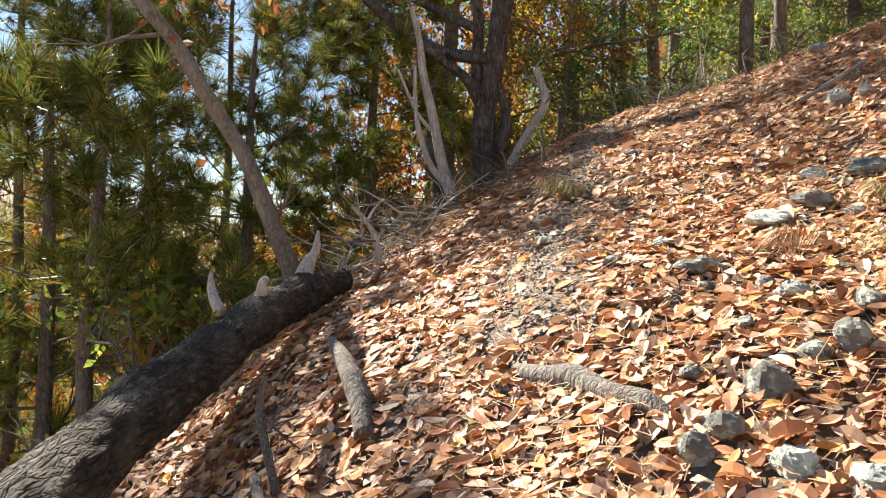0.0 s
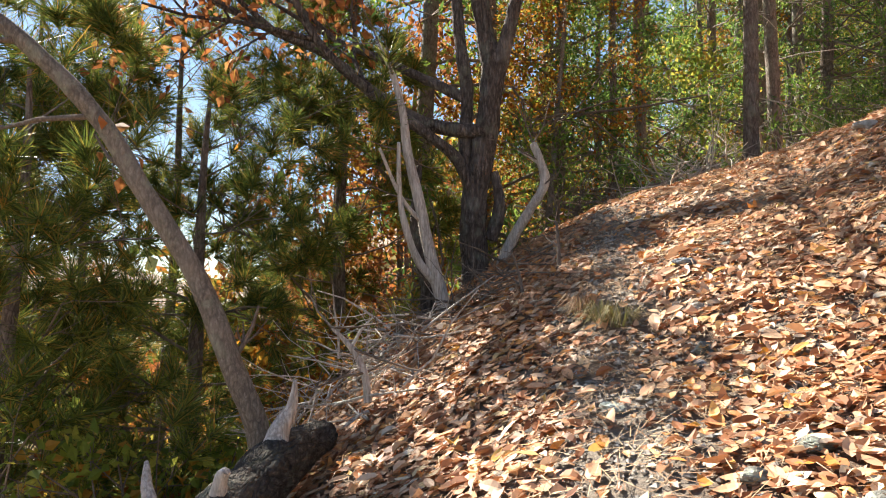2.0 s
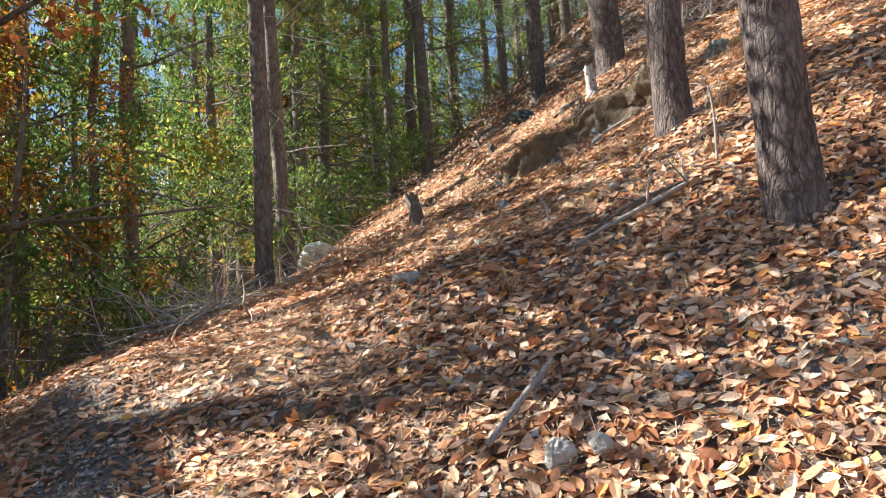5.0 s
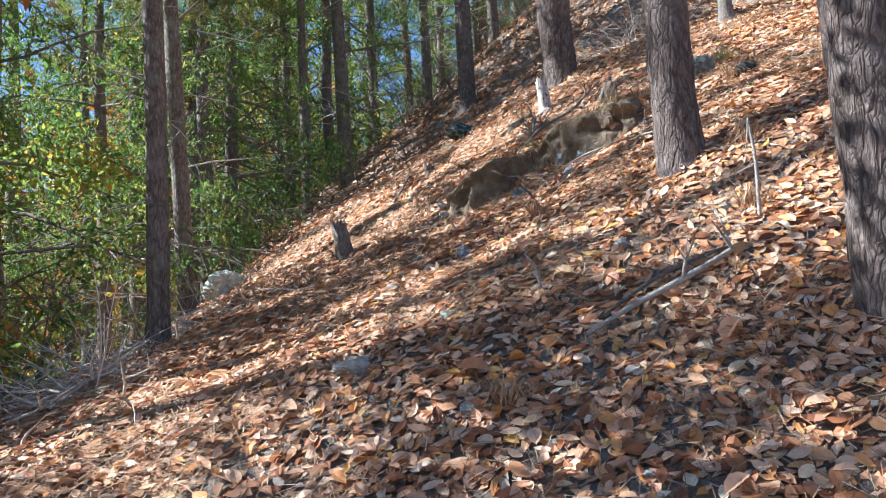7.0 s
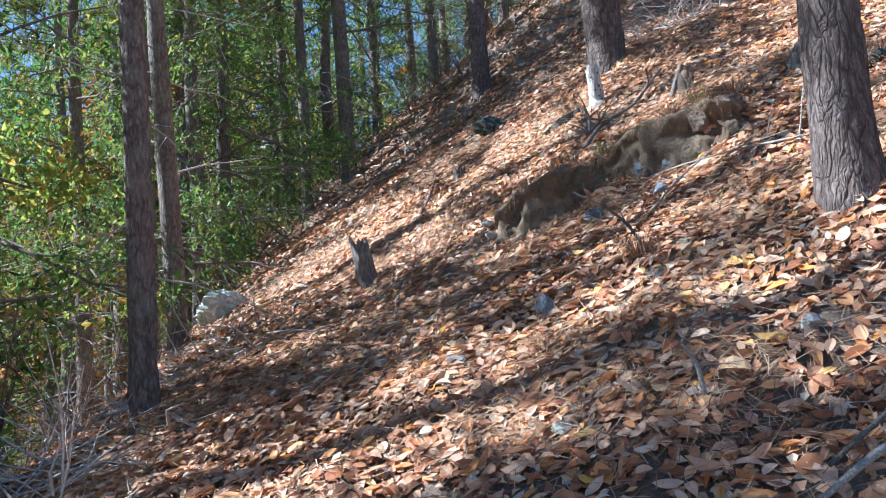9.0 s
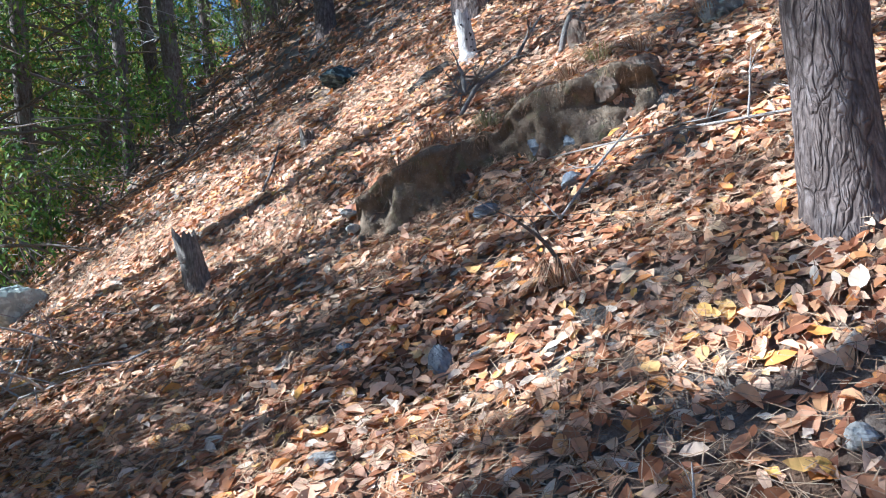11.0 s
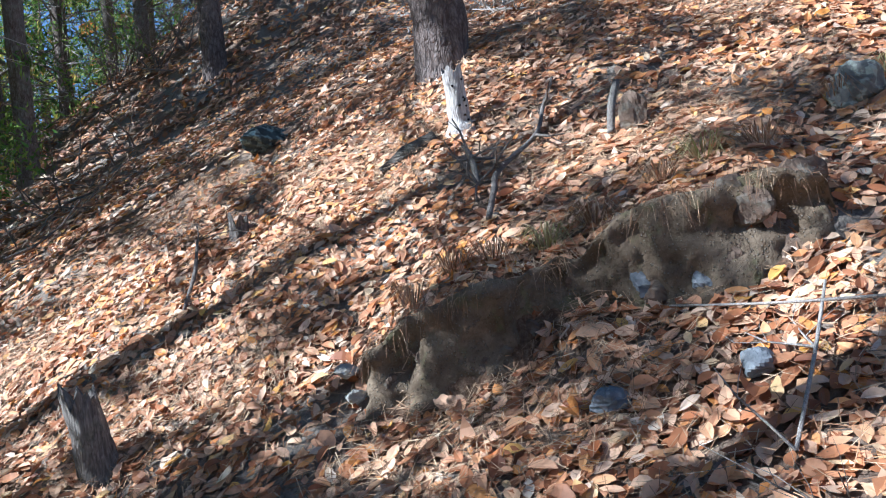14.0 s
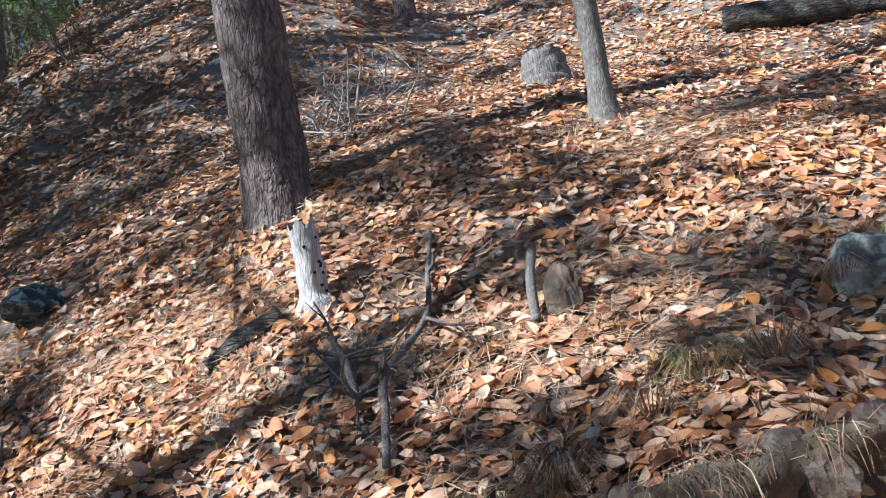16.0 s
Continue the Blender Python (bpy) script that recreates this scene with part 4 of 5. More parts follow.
# woods on the far hillside
r = np.random.default_rng(90)
n = 5200
ang, dist = r.uniform(radians(-5), radians(165), n), 15 + 130 * r.uniform(0, 1, n) ** 2.2
cx, cy = dist * np.cos(ang), 6 + dist * np.sin(ang)
s, _ = beside(EDGE, cx, cy)
ok = s > 9
cx, cy, dist = cx[ok], cy[ok], dist[ok]
cz = height(cx, cy)
tall = 7.0 + r.uniform(0, 6, len(cx))
for name, mat, pick, label in (("far_woods", pine_needle_mat, 0, "distant green woods on the far hillside"), ("far_woods", autumn_mat, 1, "distant orange woods on the far hillside"), ("far_woods", rusty_mat, 2, "distant rust-brown woods on the far hillside")):
    m = (np.arange(len(cx)) % 3) == pick
    per = 24
    k = int(m.sum())
    P = np.stack([cx[m], cy[m], cz[m]], -1)[:, None] + r.normal(0, 1, (k, per, 3)) * np.stack([1.5 + 0 * tall[m], 1.5 + 0 * tall[m], tall[m] * 0.28], -1)[:, None] + np.stack([0 * tall[m], 0 * tall[m], tall[m] * 0.55], -1)[:, None]
    P = P.reshape(-1, 3)
    D, S = r.normal(0, 1, P.shape), r.normal(0, 1, P.shape)
    D /= np.linalg.norm(D, axis=1)[:, None]
    S = np.cross(D, S)
    S /= np.linalg.norm(S, axis=1)[:, None]
    L = (r.uniform(0.35, 0.9, len(P)) * np.repeat(np.clip(dist[m] / 45, 0.35, 2.2), per))[:, None]
    V = np.stack([P - D * L, P + S * L * 0.6, P + D * L, P - S * L * 0.6], 1).reshape(-1, 3)
    far = part(name, V, np.arange(len(V)).reshape(-1, 4), mat, None, smooth=False)
    tagged(far, label, "woods", kind="stuff")


# ---- the cut bank beside the trail ----
def bank_soil_material():
    m, t, b = material("bank_soil", 0.95)
    v = coords(t)
    tone = ramp(t, tex(t, v, 9.0, 8.0, 0.75), [(0.3, (0.09, 0.065, 0.04)), (0.5, (0.21, 0.155, 0.10)), (0.72, (0.33, 0.26, 0.175))]).outputs[0]
    grit = node(t, "TexVoronoi", Scale=75.0)
    t.links.new(v, grit.inputs["Vector"])
    speck = ramp(t, grit.outputs["Distance"], [(0.12, (1, 1, 1)), (0.3, (0, 0, 0))]).outputs[0]
    col = mix(t, mix(t, 0.45, (0, 0, 0), speck), tone, (0.42, 0.38, 0.31))
    moss = ramp(t, tex(t, v, 11.0, 5.0), [(0.56, (0, 0, 0)), (0.68, (1, 1, 1))]).outputs[0]
    col = mix(t, mix(t, 0.5, (0, 0, 0), moss), col, (0.20, 0.21, 0.09))
    t.links.new(col, b.inputs["Base Color"])
    bump(t, b, mix(t, 0.5, tex(t, v, 45.0, 8.0, 0.75), speck), 1.0, 0.025)
    return m


def cut_bank():
    """A crumbling face of soil with a lip that overhangs and a fringe of needles."""
    n, rows = 190, 26
    C = spline(BANK, n)
    C = np.stack([np.convolve(np.pad(C[:, k], 4, mode="edge"), np.ones(9) / 9, mode="valid") for k in (0, 1)], -1)
    T = np.gradient(C, axis=0)
    T /= np.linalg.norm(T, axis=1)[:, None]
    inward = np.stack([-T[:, 1], T[:, 0]], -1)
    _, a = beside(BANK, C[:, 0], C[:, 1])
    tall = bank_rise(a)
    foot = height(C[:, 0] - 0.03 * inward[:, 0], C[:, 1] - 0.03 * inward[:, 1])
    crest = height(C[:, 0] + 0.13 * inward[:, 0], C[:, 1] + 0.13 * inward[:, 1])
    G = []
    for k in range(rows):
        v = k / (rows - 1)
        lip = 0.035 * math.exp(-((v - 0.9) / 0.12) ** 2)
        for i in range(n):
            z = foot[i] - 0.08 + (crest[i] - foot[i] + 0.09) * min(v * 1.08, 1.0)
            q = Vector((C[i, 0], C[i, 1], z))
            d = -0.02 + 0.06 * v - lip + 0.07 * noise.noise(q * 5.5) + 0.035 * noise.noise(q * 15.0) + 0.012 * noise.noise(q * 45.0)
            if v > 0.97:
                d, z = 0.14, crest[i] - 0.06
            w = float(smooth01((tall[i] - 0.03) / 0.1))
            d, z = 0.1 + (d - 0.1) * w, z + (1 - w) * (foot[i] - 0.08 - z)
            G.append((C[i, 0] + inward[i, 0] * d, C[i, 1] + inward[i, 1] * d, z + 0.03 * noise.noise(q * 7.0)))
    k, i = np.meshgrid(np.arange(rows - 1), np.arange(n - 1), indexing="ij")
    q = k * n + i
    bank = part("cut_bank", G, np.stack([q, q + n, q + n + 1, q + 1], -1).reshape(-1, 4), bank_soil_material())
    tagged(bank, "crumbling cut bank of brown gritty soil beside the trail", "bank", kind="structure")
    r = np.random.default_rng(640)
    V = []
    for _ in range(3600):
        i = int(r.integers(22, n - 30))
        clump = 0.5 + 0.5 * math.sin(a[i] * 13.0 + 1.0) * math.sin(a[i] * 5.0)
        if tall[i] < 0.12 or r.uniform() > 0.08 + 0.9 * clump ** 2:
            continue
        o = np.array([inward[i, 0], inward[i, 1], 0.0])
        p = np.array([C[i, 0], C[i, 1], crest[i] + r.uniform(-0.02, 0.03)]) + o * r.uniform(-0.02, 0.2)
        w = -o * r.uniform(0.2, 1.0) + r.normal(0, 0.35, 3) + np.array([0, 0, r.uniform(-0.6, 0.15)])
        w /= np.linalg.norm(w)
        ln = r.uniform(0.05, 0.10)
        m1 = p + w * ln * 0.55
        m2 = m1 + (w + np.array([0, 0, -0.9])) * ln * 0.45
        side = np.cross(w, r.normal(0, 1, 3))
        side *= 0.0008 / (np.linalg.norm(side) + 1e-9)
        V += [p - side, p + side, m1 + side, m1 - side, m1 - side, m1 + side, m2 + side * 0.4, m2 - side * 0.4]
    fringe = part("needle_fringe", np.array(V), np.arange(len(V)).reshape(-1, 4), straw_mat, bank, "dry needles and rootlets hanging over the lip", smooth=False)
    tagged(fringe, kind="stuff")


cut_bank()


# ---- stones, stumps and dead wood on the slope ----
def stone(x, y, size, mat, label, seed, squash=(1, 1, 0.7), sink=0.3, name="rock", turn=0.0, tip=(0, 0), group=""):
    """A rough angular stone, partly sunk in the ground."""
    nu, nv = 26, 16
    u, v = np.meshgrid(np.linspace(0, 2 * math.pi, nu, endpoint=False), np.linspace(0.12, math.pi - 0.12, nv))
    D = np.stack([np.cos(u) * np.sin(v), np.sin(u) * np.sin(v), np.cos(v)], -1).reshape(-1, 3)
    r = np.random.default_rng(seed)
    N = r.normal(0, 1, (20, 3))
    N /= np.linalg.norm(N, axis=1)[:, None]
    cut = r.uniform(0.60, 0.97, 20)
    R = np.minimum(1.0, (cut[None] / np.maximum(D @ N.T, 0.05)).min(1))
    R = R * (1 + 0.14 * np.array([noise.noise(Vector(d) * 4.3 + Vector((seed, 0, 0))) for d in D]))
    V = D * R[:, None] * np.array(squash) * size
    i, j = np.meshgrid(np.arange(nv - 1), np.arange(nu), indexing="ij")
    j2 = (j + 1) % nu
    F = np.stack([i * nu + j, (i + 1) * nu + j, (i + 1) * nu + j2, i * nu + j2], -1).reshape(-1, 4)
    caps = []
    for row, flip in ((0, False), (nv - 1, True)):
        for q in range(nu // 2 - 1):
            f = [row * nu + q, row * nu + q + 1, row * nu + nu - 2 - q, row * nu + nu - 1 - q]
            caps.append(f[::-1] if flip else f)
    F = np.concatenate([F, caps])
    ob = new(name, fast_mesh(name, V, F, mat, False))
    ob.matrix_world = pose(*on_ground(x, y, size * squash[2] * (1 - 2 * sink)), tip[0], tip[1], turn)
    return tagged(ob, label, "rock", group)


stone(4.72, 11.0, 0.24, mint_rock, "pale grey-green lichened boulder at the slope's edge", 1, (1.15, 0.9, 0.7), 0.35)
stone(6.95, 9.80, 0.22, dark_rock, "dark blue-green mossy rock among leaves", 2, (1.3, 0.8, 0.5), 0.38)
stone(5.98, 6.42, 0.12, lichen_rock, "grey-green lichened rock under grass", 3, (1, 1, 0.9), 0.3)
stone(6.07, 7.24, 0.11, brown_rock, "upright brown slab of stone", 4, (0.65, 0.35, 1.05), 0.15, turn=70)
stone(1.95, 4.28, 0.06, pale_rock, "whitish angular stone on gravel", 5, (1, 0.8, 0.9), 0.2)
stone(2.05, 4.20, 0.05, pale_rock, "whitish angular stone on gravel", 15, (1, 0.9, 0.8), 0.2)
stone(3.83, 6.66, 0.055, blue_rock, "blue-grey stone among leaves", 6, (0.8, 0.8, 1.2), 0.3)
stone(4.80, 6.68, 0.06, blue_rock, "blue-grey stone among leaves", 7, (1.1, 0.9, 0.7), 0.3)
stone(4.87, 7.92, 0.045, pale_rock, "small blocky pale stone at the bank's foot", 8, (1.2, 0.9, 0.7), 0.1)
stone(4.90, 7.97, 0.042, pale_rock, "small blocky pale stone at the bank's foot", 9, (1.2, 0.9, 0.7), -0.5)
stone(2.63, 6.05, 0.08, pale_rock, "pale flat stone among leaves", 10, (1.1, 0.9, 0.6), 0.35)
stone(0.74, 1.95, 0.075, lichen_rock, "grey-green lichened stone on the trail's side", 11, (0.8, 1.1, 0.7), 0.3, turn=30)
stone(1.00, 2.08, 0.065, lichen_rock, "grey-green lichened stone on the trail's side", 12, (0.8, 1.1, 0.8), 0.25, turn=-20)
stone(0.84, 2.76, 0.08, lichen_rock, "grey-green lichened stone on the trail's side", 13, (1.2, 0.8, 0.5), 0.35)
for i, (x, y, size, flat) in enumerate(((0.70, 1.70, 0.055, 0.8), (0.61, 1.86, 0.05, 0.9), (0.54, 1.82, 0.045, 1.0), (0.98, 2.42, 0.06, 0.6), (0.81, 2.28, 0.04, 0.7), (0.89, 2.06, 0.05, 0.7), (0.82, 1.62, 0.05, 0.8), (0.79, 3.06, 0.06, 0.4),
                                        (0.60, 2.98, 0.05, 0.5), (1.16, 3.07, 0.10, 0.45), (1.32, 3.12, 0.09, 0.5), (1.65, 3.33, 0.11, 0.5), (1.50, 3.5, 0.06, 0.6), (0.62, 2.12, 0.04, 0.6), (1.12, 2.25, 0.06, 0.7), (0.42, 3.62, 0.05, 0.4))):
    stone(x, y, size, lichen_rock if i % 3 else mint_rock, "grey-green lichened stone half buried in leaves", 700 + i, (0.9, 1.15, flat), 0.3, turn=37 * i, group="trailside stones")
stone(1.06, 4.08 + 0.7, 0.06, blue_rock, "flat grey stone on the trail", 16, (1.2, 0.9, 0.4), 0.3)
stone(5.75, 5.95, 0.10, dark_rock, "dark lichened rock on the upper slope", 17, (1.2, 0.9, 0.6), 0.4)
stone(4.75, 7.05, 0.07, blue_rock, "dark grey stone among leaves", 18, (1.3, 0.9, 0.6), 0.35)
r = np.random.default_rng(120)
for i in range(70):
    t = r.uniform(0, 1)
    if i < 34:
        k = r.uniform(1.5, 9.5) if i < 22 else r.uniform(6.2, 9.5)
        x, y = np.interp(k, np.arange(len(BANK)), BANK[:, 0]) + r.uniform(0.01, 0.09), np.interp(k, np.arange(len(BANK)), BANK[:, 1])
        big = i >= 22
        stone(x, y, r.uniform(0.05, 0.085) if big else r.uniform(0.02, 0.04), blue_rock if i % 5 == 0 else brown_rock, "angular stone set in the cut soil bank" if big else "small stone set in the cut soil bank", 200 + i,
              (1, 0.8, 1.0), 0.35 - r.uniform(0, 0.45), "stone", r.uniform(0, 360), group="bank stones")
    else:
        x = r.uniform(0.2, 4.2)
        y = 2.2 + 1.15 * x + r.normal(0, 0.9)
        if in_sight(np.array([x]), np.array([y]))[0]:
            stone(x, y, r.uniform(0.02, 0.05), (blue_rock, pale_rock, lichen_rock)[i % 3], "small loose stone on the trail", 200 + i, (1, 0.9, 0.6), 0.25, "stone", r.uniform(0, 360), group="trail stones")


def stump(x, y, tall, radius, mat, label, seed, lean=(0, 0), flare=1.5, jag=0.06, holes=0, name="tree_stump"):
    """A broken or sawn stump with a ragged hollow top."""
    r = np.random.default_rng(seed)
    ob = thing(name, on_ground(x, y, -0.05), label, "stump")
    P = np.array([(0, 0, -0.05), (lean[0] * 0.25, lean[1] * 0.25, tall * 0.22), (lean[0] * 0.6, lean[1] * 0.6, tall * 0.6), (lean[0], lean[1], tall)])
    sides, rings = 26, 30
    V, F = tube(P, [radius * flare * 1.1, radius * 1.12, radius, radius * 0.95], sides, 0.2, rings, seed, 9.0, 0.10, cap=False)
    up = np.linspace(0, 1, rings)[:, None]
    ragged = np.array([noise.noise(Vector((math.cos(a) * 2.2 + seed, math.sin(a) * 2.2, 0.3))) for a in np.linspace(0, 2 * math.pi, sides, endpoint=False)])
    V = V.reshape(rings, sides, 3)
    V[:, :, 2] += (up ** 6) * ragged[None] * jag * 2
    flat = V.reshape(-1, 3)
    top = V[-1]
    mid = top.mean(0)
    inner = mid + (top - mid) * 0.72 - np.array([0, 0, 0.012])
    bowl = mid + (top - mid) * 0.25 - np.array([0, 0, jag * 0.9])
    part("stem", flat, F, mat, ob)
    W = np.concatenate([top, inner, bowl])
    j = np.arange(sides)
    j2 = (j + 1) % sides
    G = np.concatenate([np.stack([j + k * sides, j2 + k * sides, j2 + (k + 1) * sides, j + (k + 1) * sides], -1) for k in (0, 1)])
    for q in range(sides // 2 - 1):
        G = np.concatenate([G, [[2 * sides + q, 2 * sides + q + 1, 2 * sides + sides - 2 - q, 2 * sides + sides - 1 - q]]])
    part("broken_top", W, G, grey_wood, ob, "weathered splintered wood")
    # bore holes are near-black plugs; their inner shade is put in the colour
    for i in range(holes):
        a, z = r.uniform(2.6, 4.6), r.uniform(0.3, 0.9)
        c = P[0] * (1 - z) + P[-1] * z + np.array([math.cos(a), math.sin(a), 0]) * radius * 1.0
        part("bore_hole_shade", *tube([c - (math.cos(a) * 0.01, math.sin(a) * 0.01, 0), c + (math.cos(a) * 0.004, math.sin(a) * 0.004, 0)], [0.006, 0.006], 8), hole_shade_mat, ob)
    return ob


# near-black colour for the shade inside the bore holes
hole_shade_mat, ht, hb = material("hollow_shade", 0.95)
hb.inputs["Base Color"].default_value = (0.02, 0.016, 0.012, 1)
stump(4.68, 8.88, 0.33, 0.062, grey_wood, "grey weathered leaning stump with a cut top", 3, (-0.06, 0.03), 1.4)
stump(6.38, 8.16, 0.34, 0.052, dead_wood, "bleached barkless snag with bore holes", 4, (-0.03, 0.02), 2.3, 0.02, 9, "dead_snag")
stump(9.2, 7.45, 0.26, 0.15, grey_wood, "broad old grey stump on the upper slope", 5, (0.02, 0.0), 1.25, 0.012)
stump(5.92, 9.22, 0.13, 0.05, grey_wood, "low rotten grey stump among leaves", 6, (-0.02, 0.0), 1.5, 0.05)


def branch(name, pts, radii, mat, label, seed, twigs=0, on=True, sides=10, lift=0.02, category="branch", fork=0.25):
    """A branch lying on the slope; pts in plan (x, y, height over the ground)."""
    r = np.random.default_rng(seed)
    P = np.array([(x, y, ground_z(x, y) + h + lift) for x, y, h in pts])
    ob = thing(name, P[0], label, category)
    P = P - P[0]
    part("stem", *tube(P, radii, sides, 0.18, max(12, len(P) * 8), seed, 12.0, 0.04), mat, ob)
    if twigs:
        W = Build()
        for i in range(twigs):
            p = P[r.integers(1, len(P))]
            limb(W, [], r, p, r.normal(0, 1, 3) * (1, 1, 0.5) + (0, 0, 0.2), r.uniform(0.5, 1.3) * fork, radii[-1] * 0.8, 1, 0.3, 0.0, 2, 4)
        tagged(part("twigwork", *W.done(), mat, ob), kind="stuff")
    return ob


branch("fallen_branch", [(6.65, 7.77, 0.02), (6.40, 7.74, 0.03), (6.17, 7.71, 0.03), (5.89, 7.78, 0.04), (5.72, 7.74, 0.04), (5.55, 7.70, 0.02)], [0.007, 0.009, 0.011, 0.013, 0.013, 0.011], old_wood, "crooked grey fallen branch lying on leaves", 301, 3)
branch("fallen_branch", [(6.20, 7.33, 0.16), (6.12, 7.34, 0.10), (6.04, 7.33, 0.02)], [0.014, 0.017, 0.02], old_wood, "short dark upright branch stub", 302)
branch("fallen_branch", [(5.10, 6.95, 0.02), (4.95, 6.65, 0.05), (4.88, 6.35, 0.05), (4.85, 6.0, 0.04), (4.8, 5.7, 0.03)], [0.003, 0.004, 0.005, 0.006, 0.006], bleached_wood, "long thin bare fallen branch across the bank", 303, 5, fork=0.3)
branch("fallen_branch", [(5.00, 6.52, 0.05), (4.75, 6.54, 0.05), (4.50, 6.58, 0.02)], [0.004, 0.005, 0.005], bleached_wood, "thin grey fallen branch across leaves", 320, 3)
branch("fallen_branch", [(3.01, 5.22, 0.02), (3.18, 5.14, 0.03), (3.32, 5.02, 0.04), (3.50, 4.92, 0.05)], [0.007, 0.010, 0.012, 0.009], bleached_wood, "grey fallen branch lying across leaves", 304, 4)
branch("fallen_branch", [(3.11, 5.24, 0.02), (3.36, 5.11, 0.03), (3.52, 4.95, 0.04)], [0.006, 0.008, 0.006], old_wood, "thin grey fallen branch lying across leaves", 305, 3)
branch("fallen_branch", [(1.86, 4.5, 0.03), (2.05, 4.56, 0.05), (2.25, 4.6, 0.06)], [0.010, 0.012, 0.008], bleached_wood, "bare pale stick on the slope", 306, 1)
branch("dead_root", [(0.20, 2.46, 0.0), (0.27, 2.36, 0.01), (0.36, 2.27, 0.012), (0.42, 2.14, 0.005), (0.49, 2.03, 0.008), (0.55, 1.93, -0.01)], [0.015, 0.034, 0.040, 0.032, 0.034, 0.012], grey_wood, "flat weathered grey root in the ground", 307, 0, sides=12, lift=0.0, category="root")
branch("dead_root", [(-0.38, 2.95, 0.12), (-0.32, 2.75, 0.12), (-0.25, 2.52, 0.06), (-0.20, 2.34, -0.01)], [0.010, 0.026, 0.036, 0.032], grey_wood, "grey splintered root stub rising from the leaves", 308, 0, sides=12, category="root")
branch("fallen_branch", [(-0.42, 2.25, 0.0), (-0.46, 2.30, 0.12), (-0.49, 2.34, 0.22), (-0.48, 2.36, 0.30)], [0.013, 0.012, 0.010, 0.008], old_wood, "bent grey twig rising from the leaves", 309, 1)
branch("fallen_branch", [(-0.50, 2.35, 0.04), (-0.42, 2.1, 0.03), (-0.34, 1.95, 0.02)], [0.016, 0.018, 0.012], old_wood, "stout grey stick on the leaves", 310, 2)
branch("twig", [(3.82, 4.97, -0.02), (3.83, 4.97, 0.2), (3.82, 4.98, 0.38)], [0.008, 0.007, 0.005], bleached_wood, "thin pale upright dead sapling stem", 311, 3, fork=0.15)
branch("twig", [(0.64, 5.62, -0.02), (0.64, 5.63, 0.12), (0.63, 5.64, 0.25)], [0.012, 0.010, 0.008], twig_bark, "short upright dead twig by the trail", 312, 2, fork=0.2)
branch("twig", [(0.42, 5.45, -0.02), (0.40, 5.47, 0.12), (0.36, 5.48, 0.26)], [0.010, 0.008, 0.004], twig_bark, "short upright dead twig by the trail", 313, 4, fork=0.3)
branch("twig", [(4.22, 6.42, -0.02), (4.15, 6.45, 0.14), (4.05, 6.5, 0.30)], [0.008, 0.007, 0.003], old_wood, "branching dry twig rising from the leaves", 314, 5, fork=0.35)
branch("twig", [(5.35, 9.1, 0.0), (5.55, 9.2, 0.05), (5.8, 9.4, 0.05)], [0.008, 0.010, 0.006], old_wood, "dry stick lying by the stump", 315, 3)
branch("twig", [(3.25, 5.62, -0.02), (3.24, 5.63, 0.08), (3.2, 5.65, 0.16)], [0.008, 0.007, 0.004], bleached_wood, "short pale broken twig", 316, 2, fork=0.2)
branch("fallen_log", [(11.3, 6.0, 0.10), (11.2, 5.2, 0.12), (11.1, 4.4, 0.10)], [0.12, 0.13, 0.12], log_bark, "dark fallen log high on the slope", 317, 0, sides=18, category="log")
branch("rotten_log", [(6.18, 8.52, -0.03), (6.25, 8.40, -0.01), (6.32, 8.28, -0.01)], [0.035, 0.05, 0.045], log_bark, "dark mossy rotten root hollow beside the snag", 318, 0, sides=16, category="log")
branch("dead_root", [(5.98, 7.98, 0.14), (5.92, 7.92, 0.10), (5.84, 7.86, 0.02)], [0.010, 0.014, 0.010], old_wood, "dark upturned root clump", 319, 14, sides=10, category="root", fork=0.22)


def brush_pile(x, y, wide, deep, tall, count, label, seed, mat, length=0.4, radius=0.006):
    """A heap of dead twigs, too many to count."""
    r = np.random.default_rng(seed)
    W = Build()
    base = np.array(on_ground(x, y))
    for i in range(count):
        px, py = x + r.normal(0, wide), y + r.normal(0, deep)
        p = np.array([px, py, ground_z(px, py) + abs(r.normal(0, tall))]) - base
        limb(W, [], r, p, r.normal(0, 1, 3) * (1, 1, 0.35) + (0, 0, 0.1), length * r.uniform(0.4, 1.4), radius * r.uniform(0.5, 1.6), 1, 0.35, 0.0, 2, 4)
    ob = part("brushwood", *W.done(), mat)
    ob.location = base
    return tagged(ob, label, "brushwood", kind="stuff")


brush_pile(-0.45, 5.45, 0.22, 0.4, 0.12, 110, "tangle of bleached dead twigs by the trail's edge", 401, dead_wood)
brush_pile(0.15, 6.2, 0.25, 0.35, 0.06, 60, "grey dead twigs under the forked tree", 402, twig_bark)
brush_pile(8.85, 8.85, 0.30, 0.30, 0.10, 80, "heap of pale dead branches by the thick pine", 403, bleached_wood, 0.5, 0.008)
brush_pile(2.4, 8.9, 0.5, 0.3, 0.06, 60, "grey dead twigs at the slope's edge", 404, dead_wood)
brush_pile(2.1, 7.9, 0.3, 0.3, 0.07, 70, "bleached dead twigs at the slope's edge", 408, dead_wood)
brush_pile(3.6, 9.5, 0.4, 0.35, 0.06, 60, "bleached dead twigs at the slope's edge", 409, dead_wood)
brush_pile(1.5, 8.1, 0.5, 0.25, 0.08, 60, "grey dead twigs at the slope's edge", 405, twig_bark)
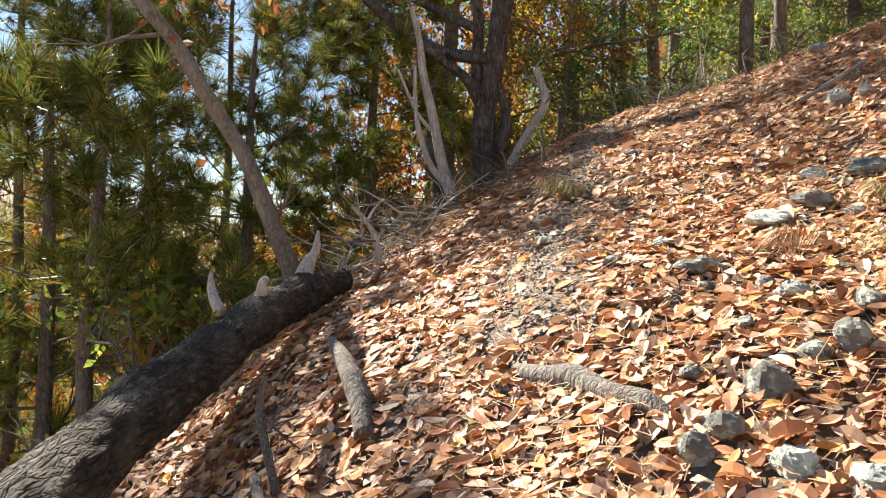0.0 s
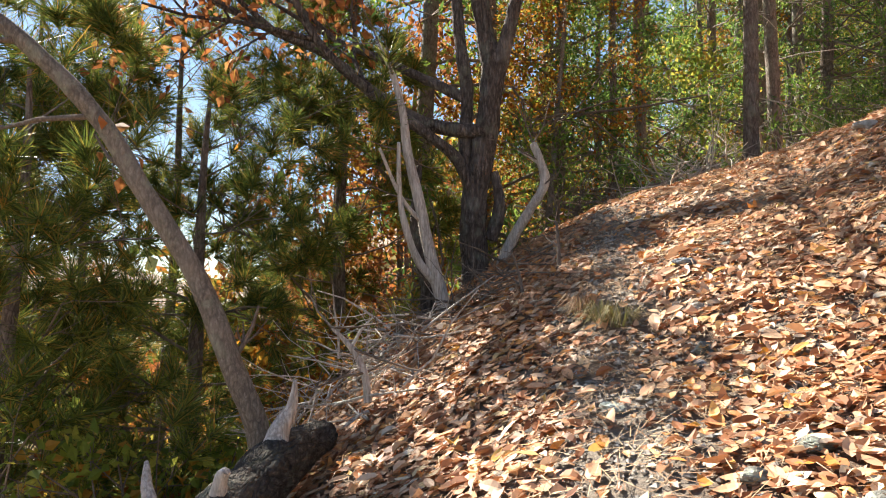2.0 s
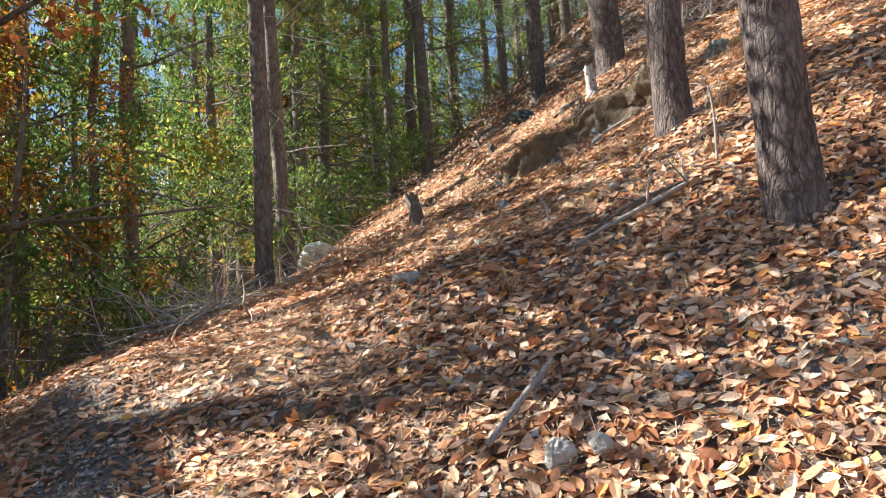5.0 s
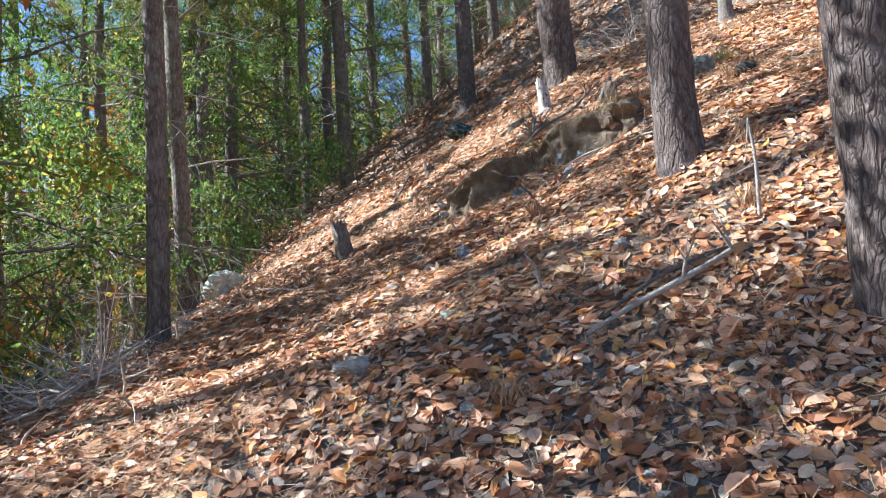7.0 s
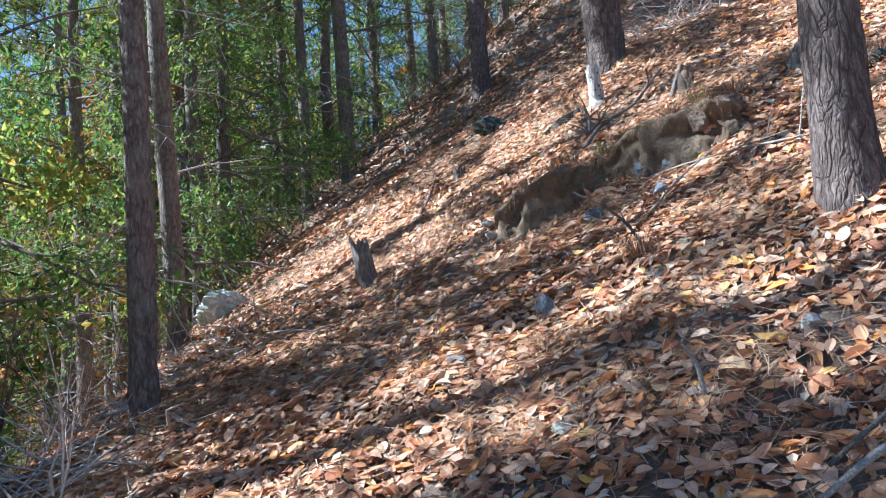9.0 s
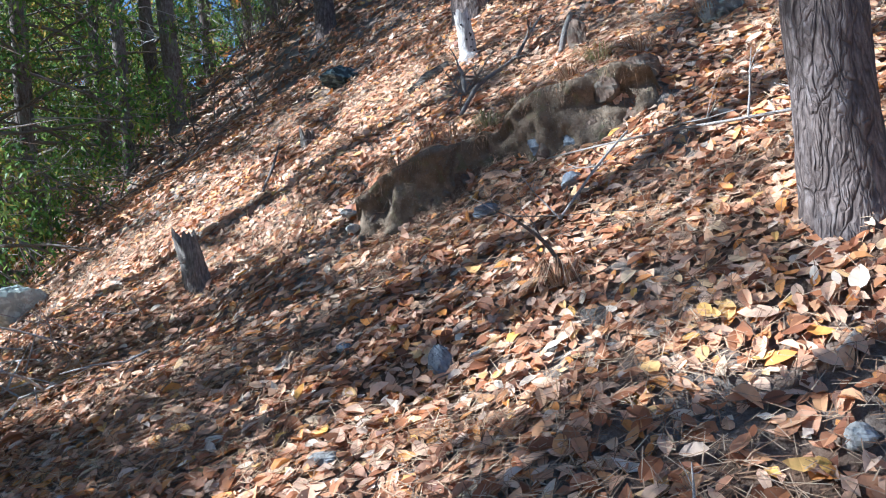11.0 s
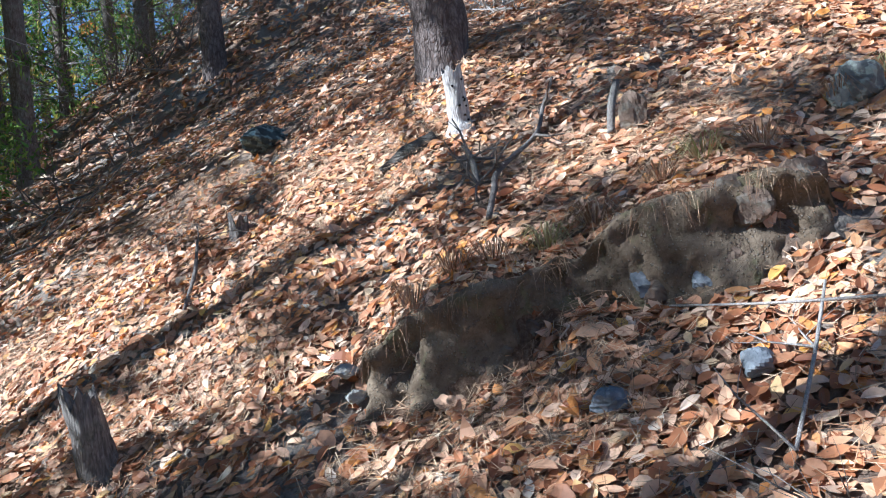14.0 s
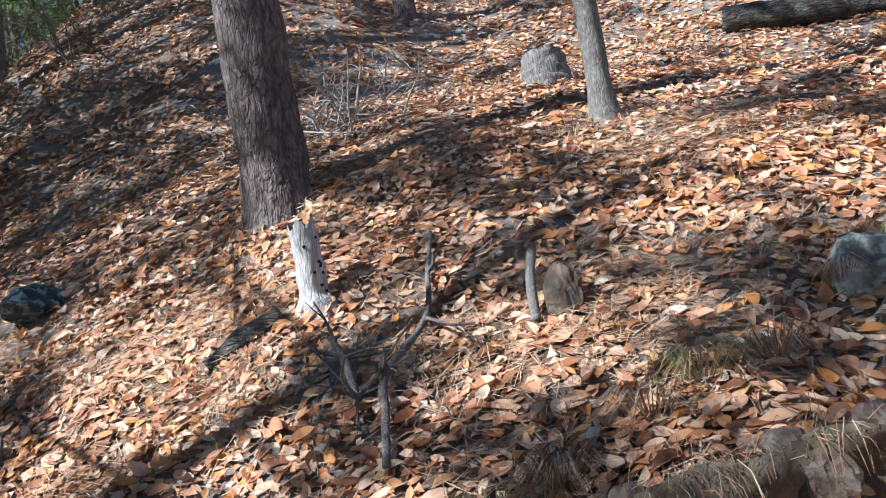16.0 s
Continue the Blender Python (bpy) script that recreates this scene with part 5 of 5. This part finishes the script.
brush_pile(6.8, 13.2, 0.9, 0.9, 0.15, 120, "grey brushwood under the far trees", 406, twig_bark, 0.7, 0.008)
brush_pile(11.5, 15.5, 1.6, 1.0, 0.25, 140, "grey brushwood under the far trees", 407, twig_bark, 0.9, 0.010)


def grass_tuft(x, y, count, length, seed, mat=grass_mat):
    r = np.random.default_rng(seed)
    base = on_ground(x, y)
    a = r.uniform(0, 2 * math.pi, count)
    out = np.stack([np.cos(a), np.sin(a), 0 * a], -1)
    root = out * r.uniform(0, 0.05, (count, 1))
    L = length * r.uniform(0.6, 1.2, (count, 1))
    m1 = root + out * L * 0.35 + np.array([0, 0, 1]) * L * 0.5
    m2 = m1 + out * L * 0.55 - np.array([0, 0, 1]) * L * r.uniform(0.1, 0.6, (count, 1))
    side = np.stack([-np.sin(a), np.cos(a), 0 * a], -1) * 0.0016
    V = np.stack([root - side, root + side, m1 + side, m1 - side, m1 - side, m1 + side, m2 + side * 0.3, m2 - side * 0.3], 1).reshape(-1, 3)
    ob = part("grass_tuft", V, np.arange(len(V)).reshape(-1, 4), mat, smooth=False)
    ob.location = base
    return tagged(ob, "drooping tuft of dry yellow grass and needles", "grass", "grass tufts")


r = np.random.default_rng(500)
for x, y in ((5.95, 6.5), (6.05, 6.33), (5.65, 6.75), (5.52, 7.05), (5.15, 7.85), (5.35, 7.4), (5.28, 7.55), (5.22, 7.68), (5.45, 7.2), (5.58, 6.9), (0.55, 4.5), (0.62, 4.42), (4.2, 6.4), (2.75, 5.3), (5.8, 5.95), (5.7, 6.05), (1.6, 2.95), (1.35, 2.5), (1.15, 2.75), (0.5, 4.65), (3.9, 5.05), (4.4, 5.3)):
    grass_tuft(x + r.normal(0, 0.03), y + r.normal(0, 0.03), 90, 0.16, int(r.integers(1e6)), grass_mat if r.uniform() < 0.4 else straw_mat)

# ---- single leaves on top of the litter, where the walk passes nearest ----
r = np.random.default_rng(600)
SHAPES = []
for i in range(8):
    V, F = blades(np.zeros((1, 3)), np.array([[0.0, 0.0, 1.0]]), 0.078, r, 3, tilt=0.05, cup=0.35, droop=0.4)
    SHAPES.append(fast_mesh("fallen_leaf", V, F, single_leaf_mat))
x, y = scatter(r, 14, -0.5, 6.5, 1.5, 8.5, lambda x, y, q: in_sight(x, y) & (far_from_line(x, y) < 3.0) & ~bank_face(x, y))
N = normal(x, y)
for i in range(min(300, len(x))):
    ob = new("fallen_leaf", SHAPES[i % 8])
    up = Vector(N[i]) + Vector(r.normal(0, 0.22, 3))
    q = up.to_track_quat("Z", "Y").to_matrix().to_4x4()
    ob.parent = ground
    ob.matrix_world = Matrix.Translation((x[i], y[i], ground_z(x[i], y[i]) + 0.035)) @ q @ pose(0, 0, 0, 0, 0, r.uniform(0, 360)) @ Matrix.Scale(r.uniform(0.8, 1.3), 4)
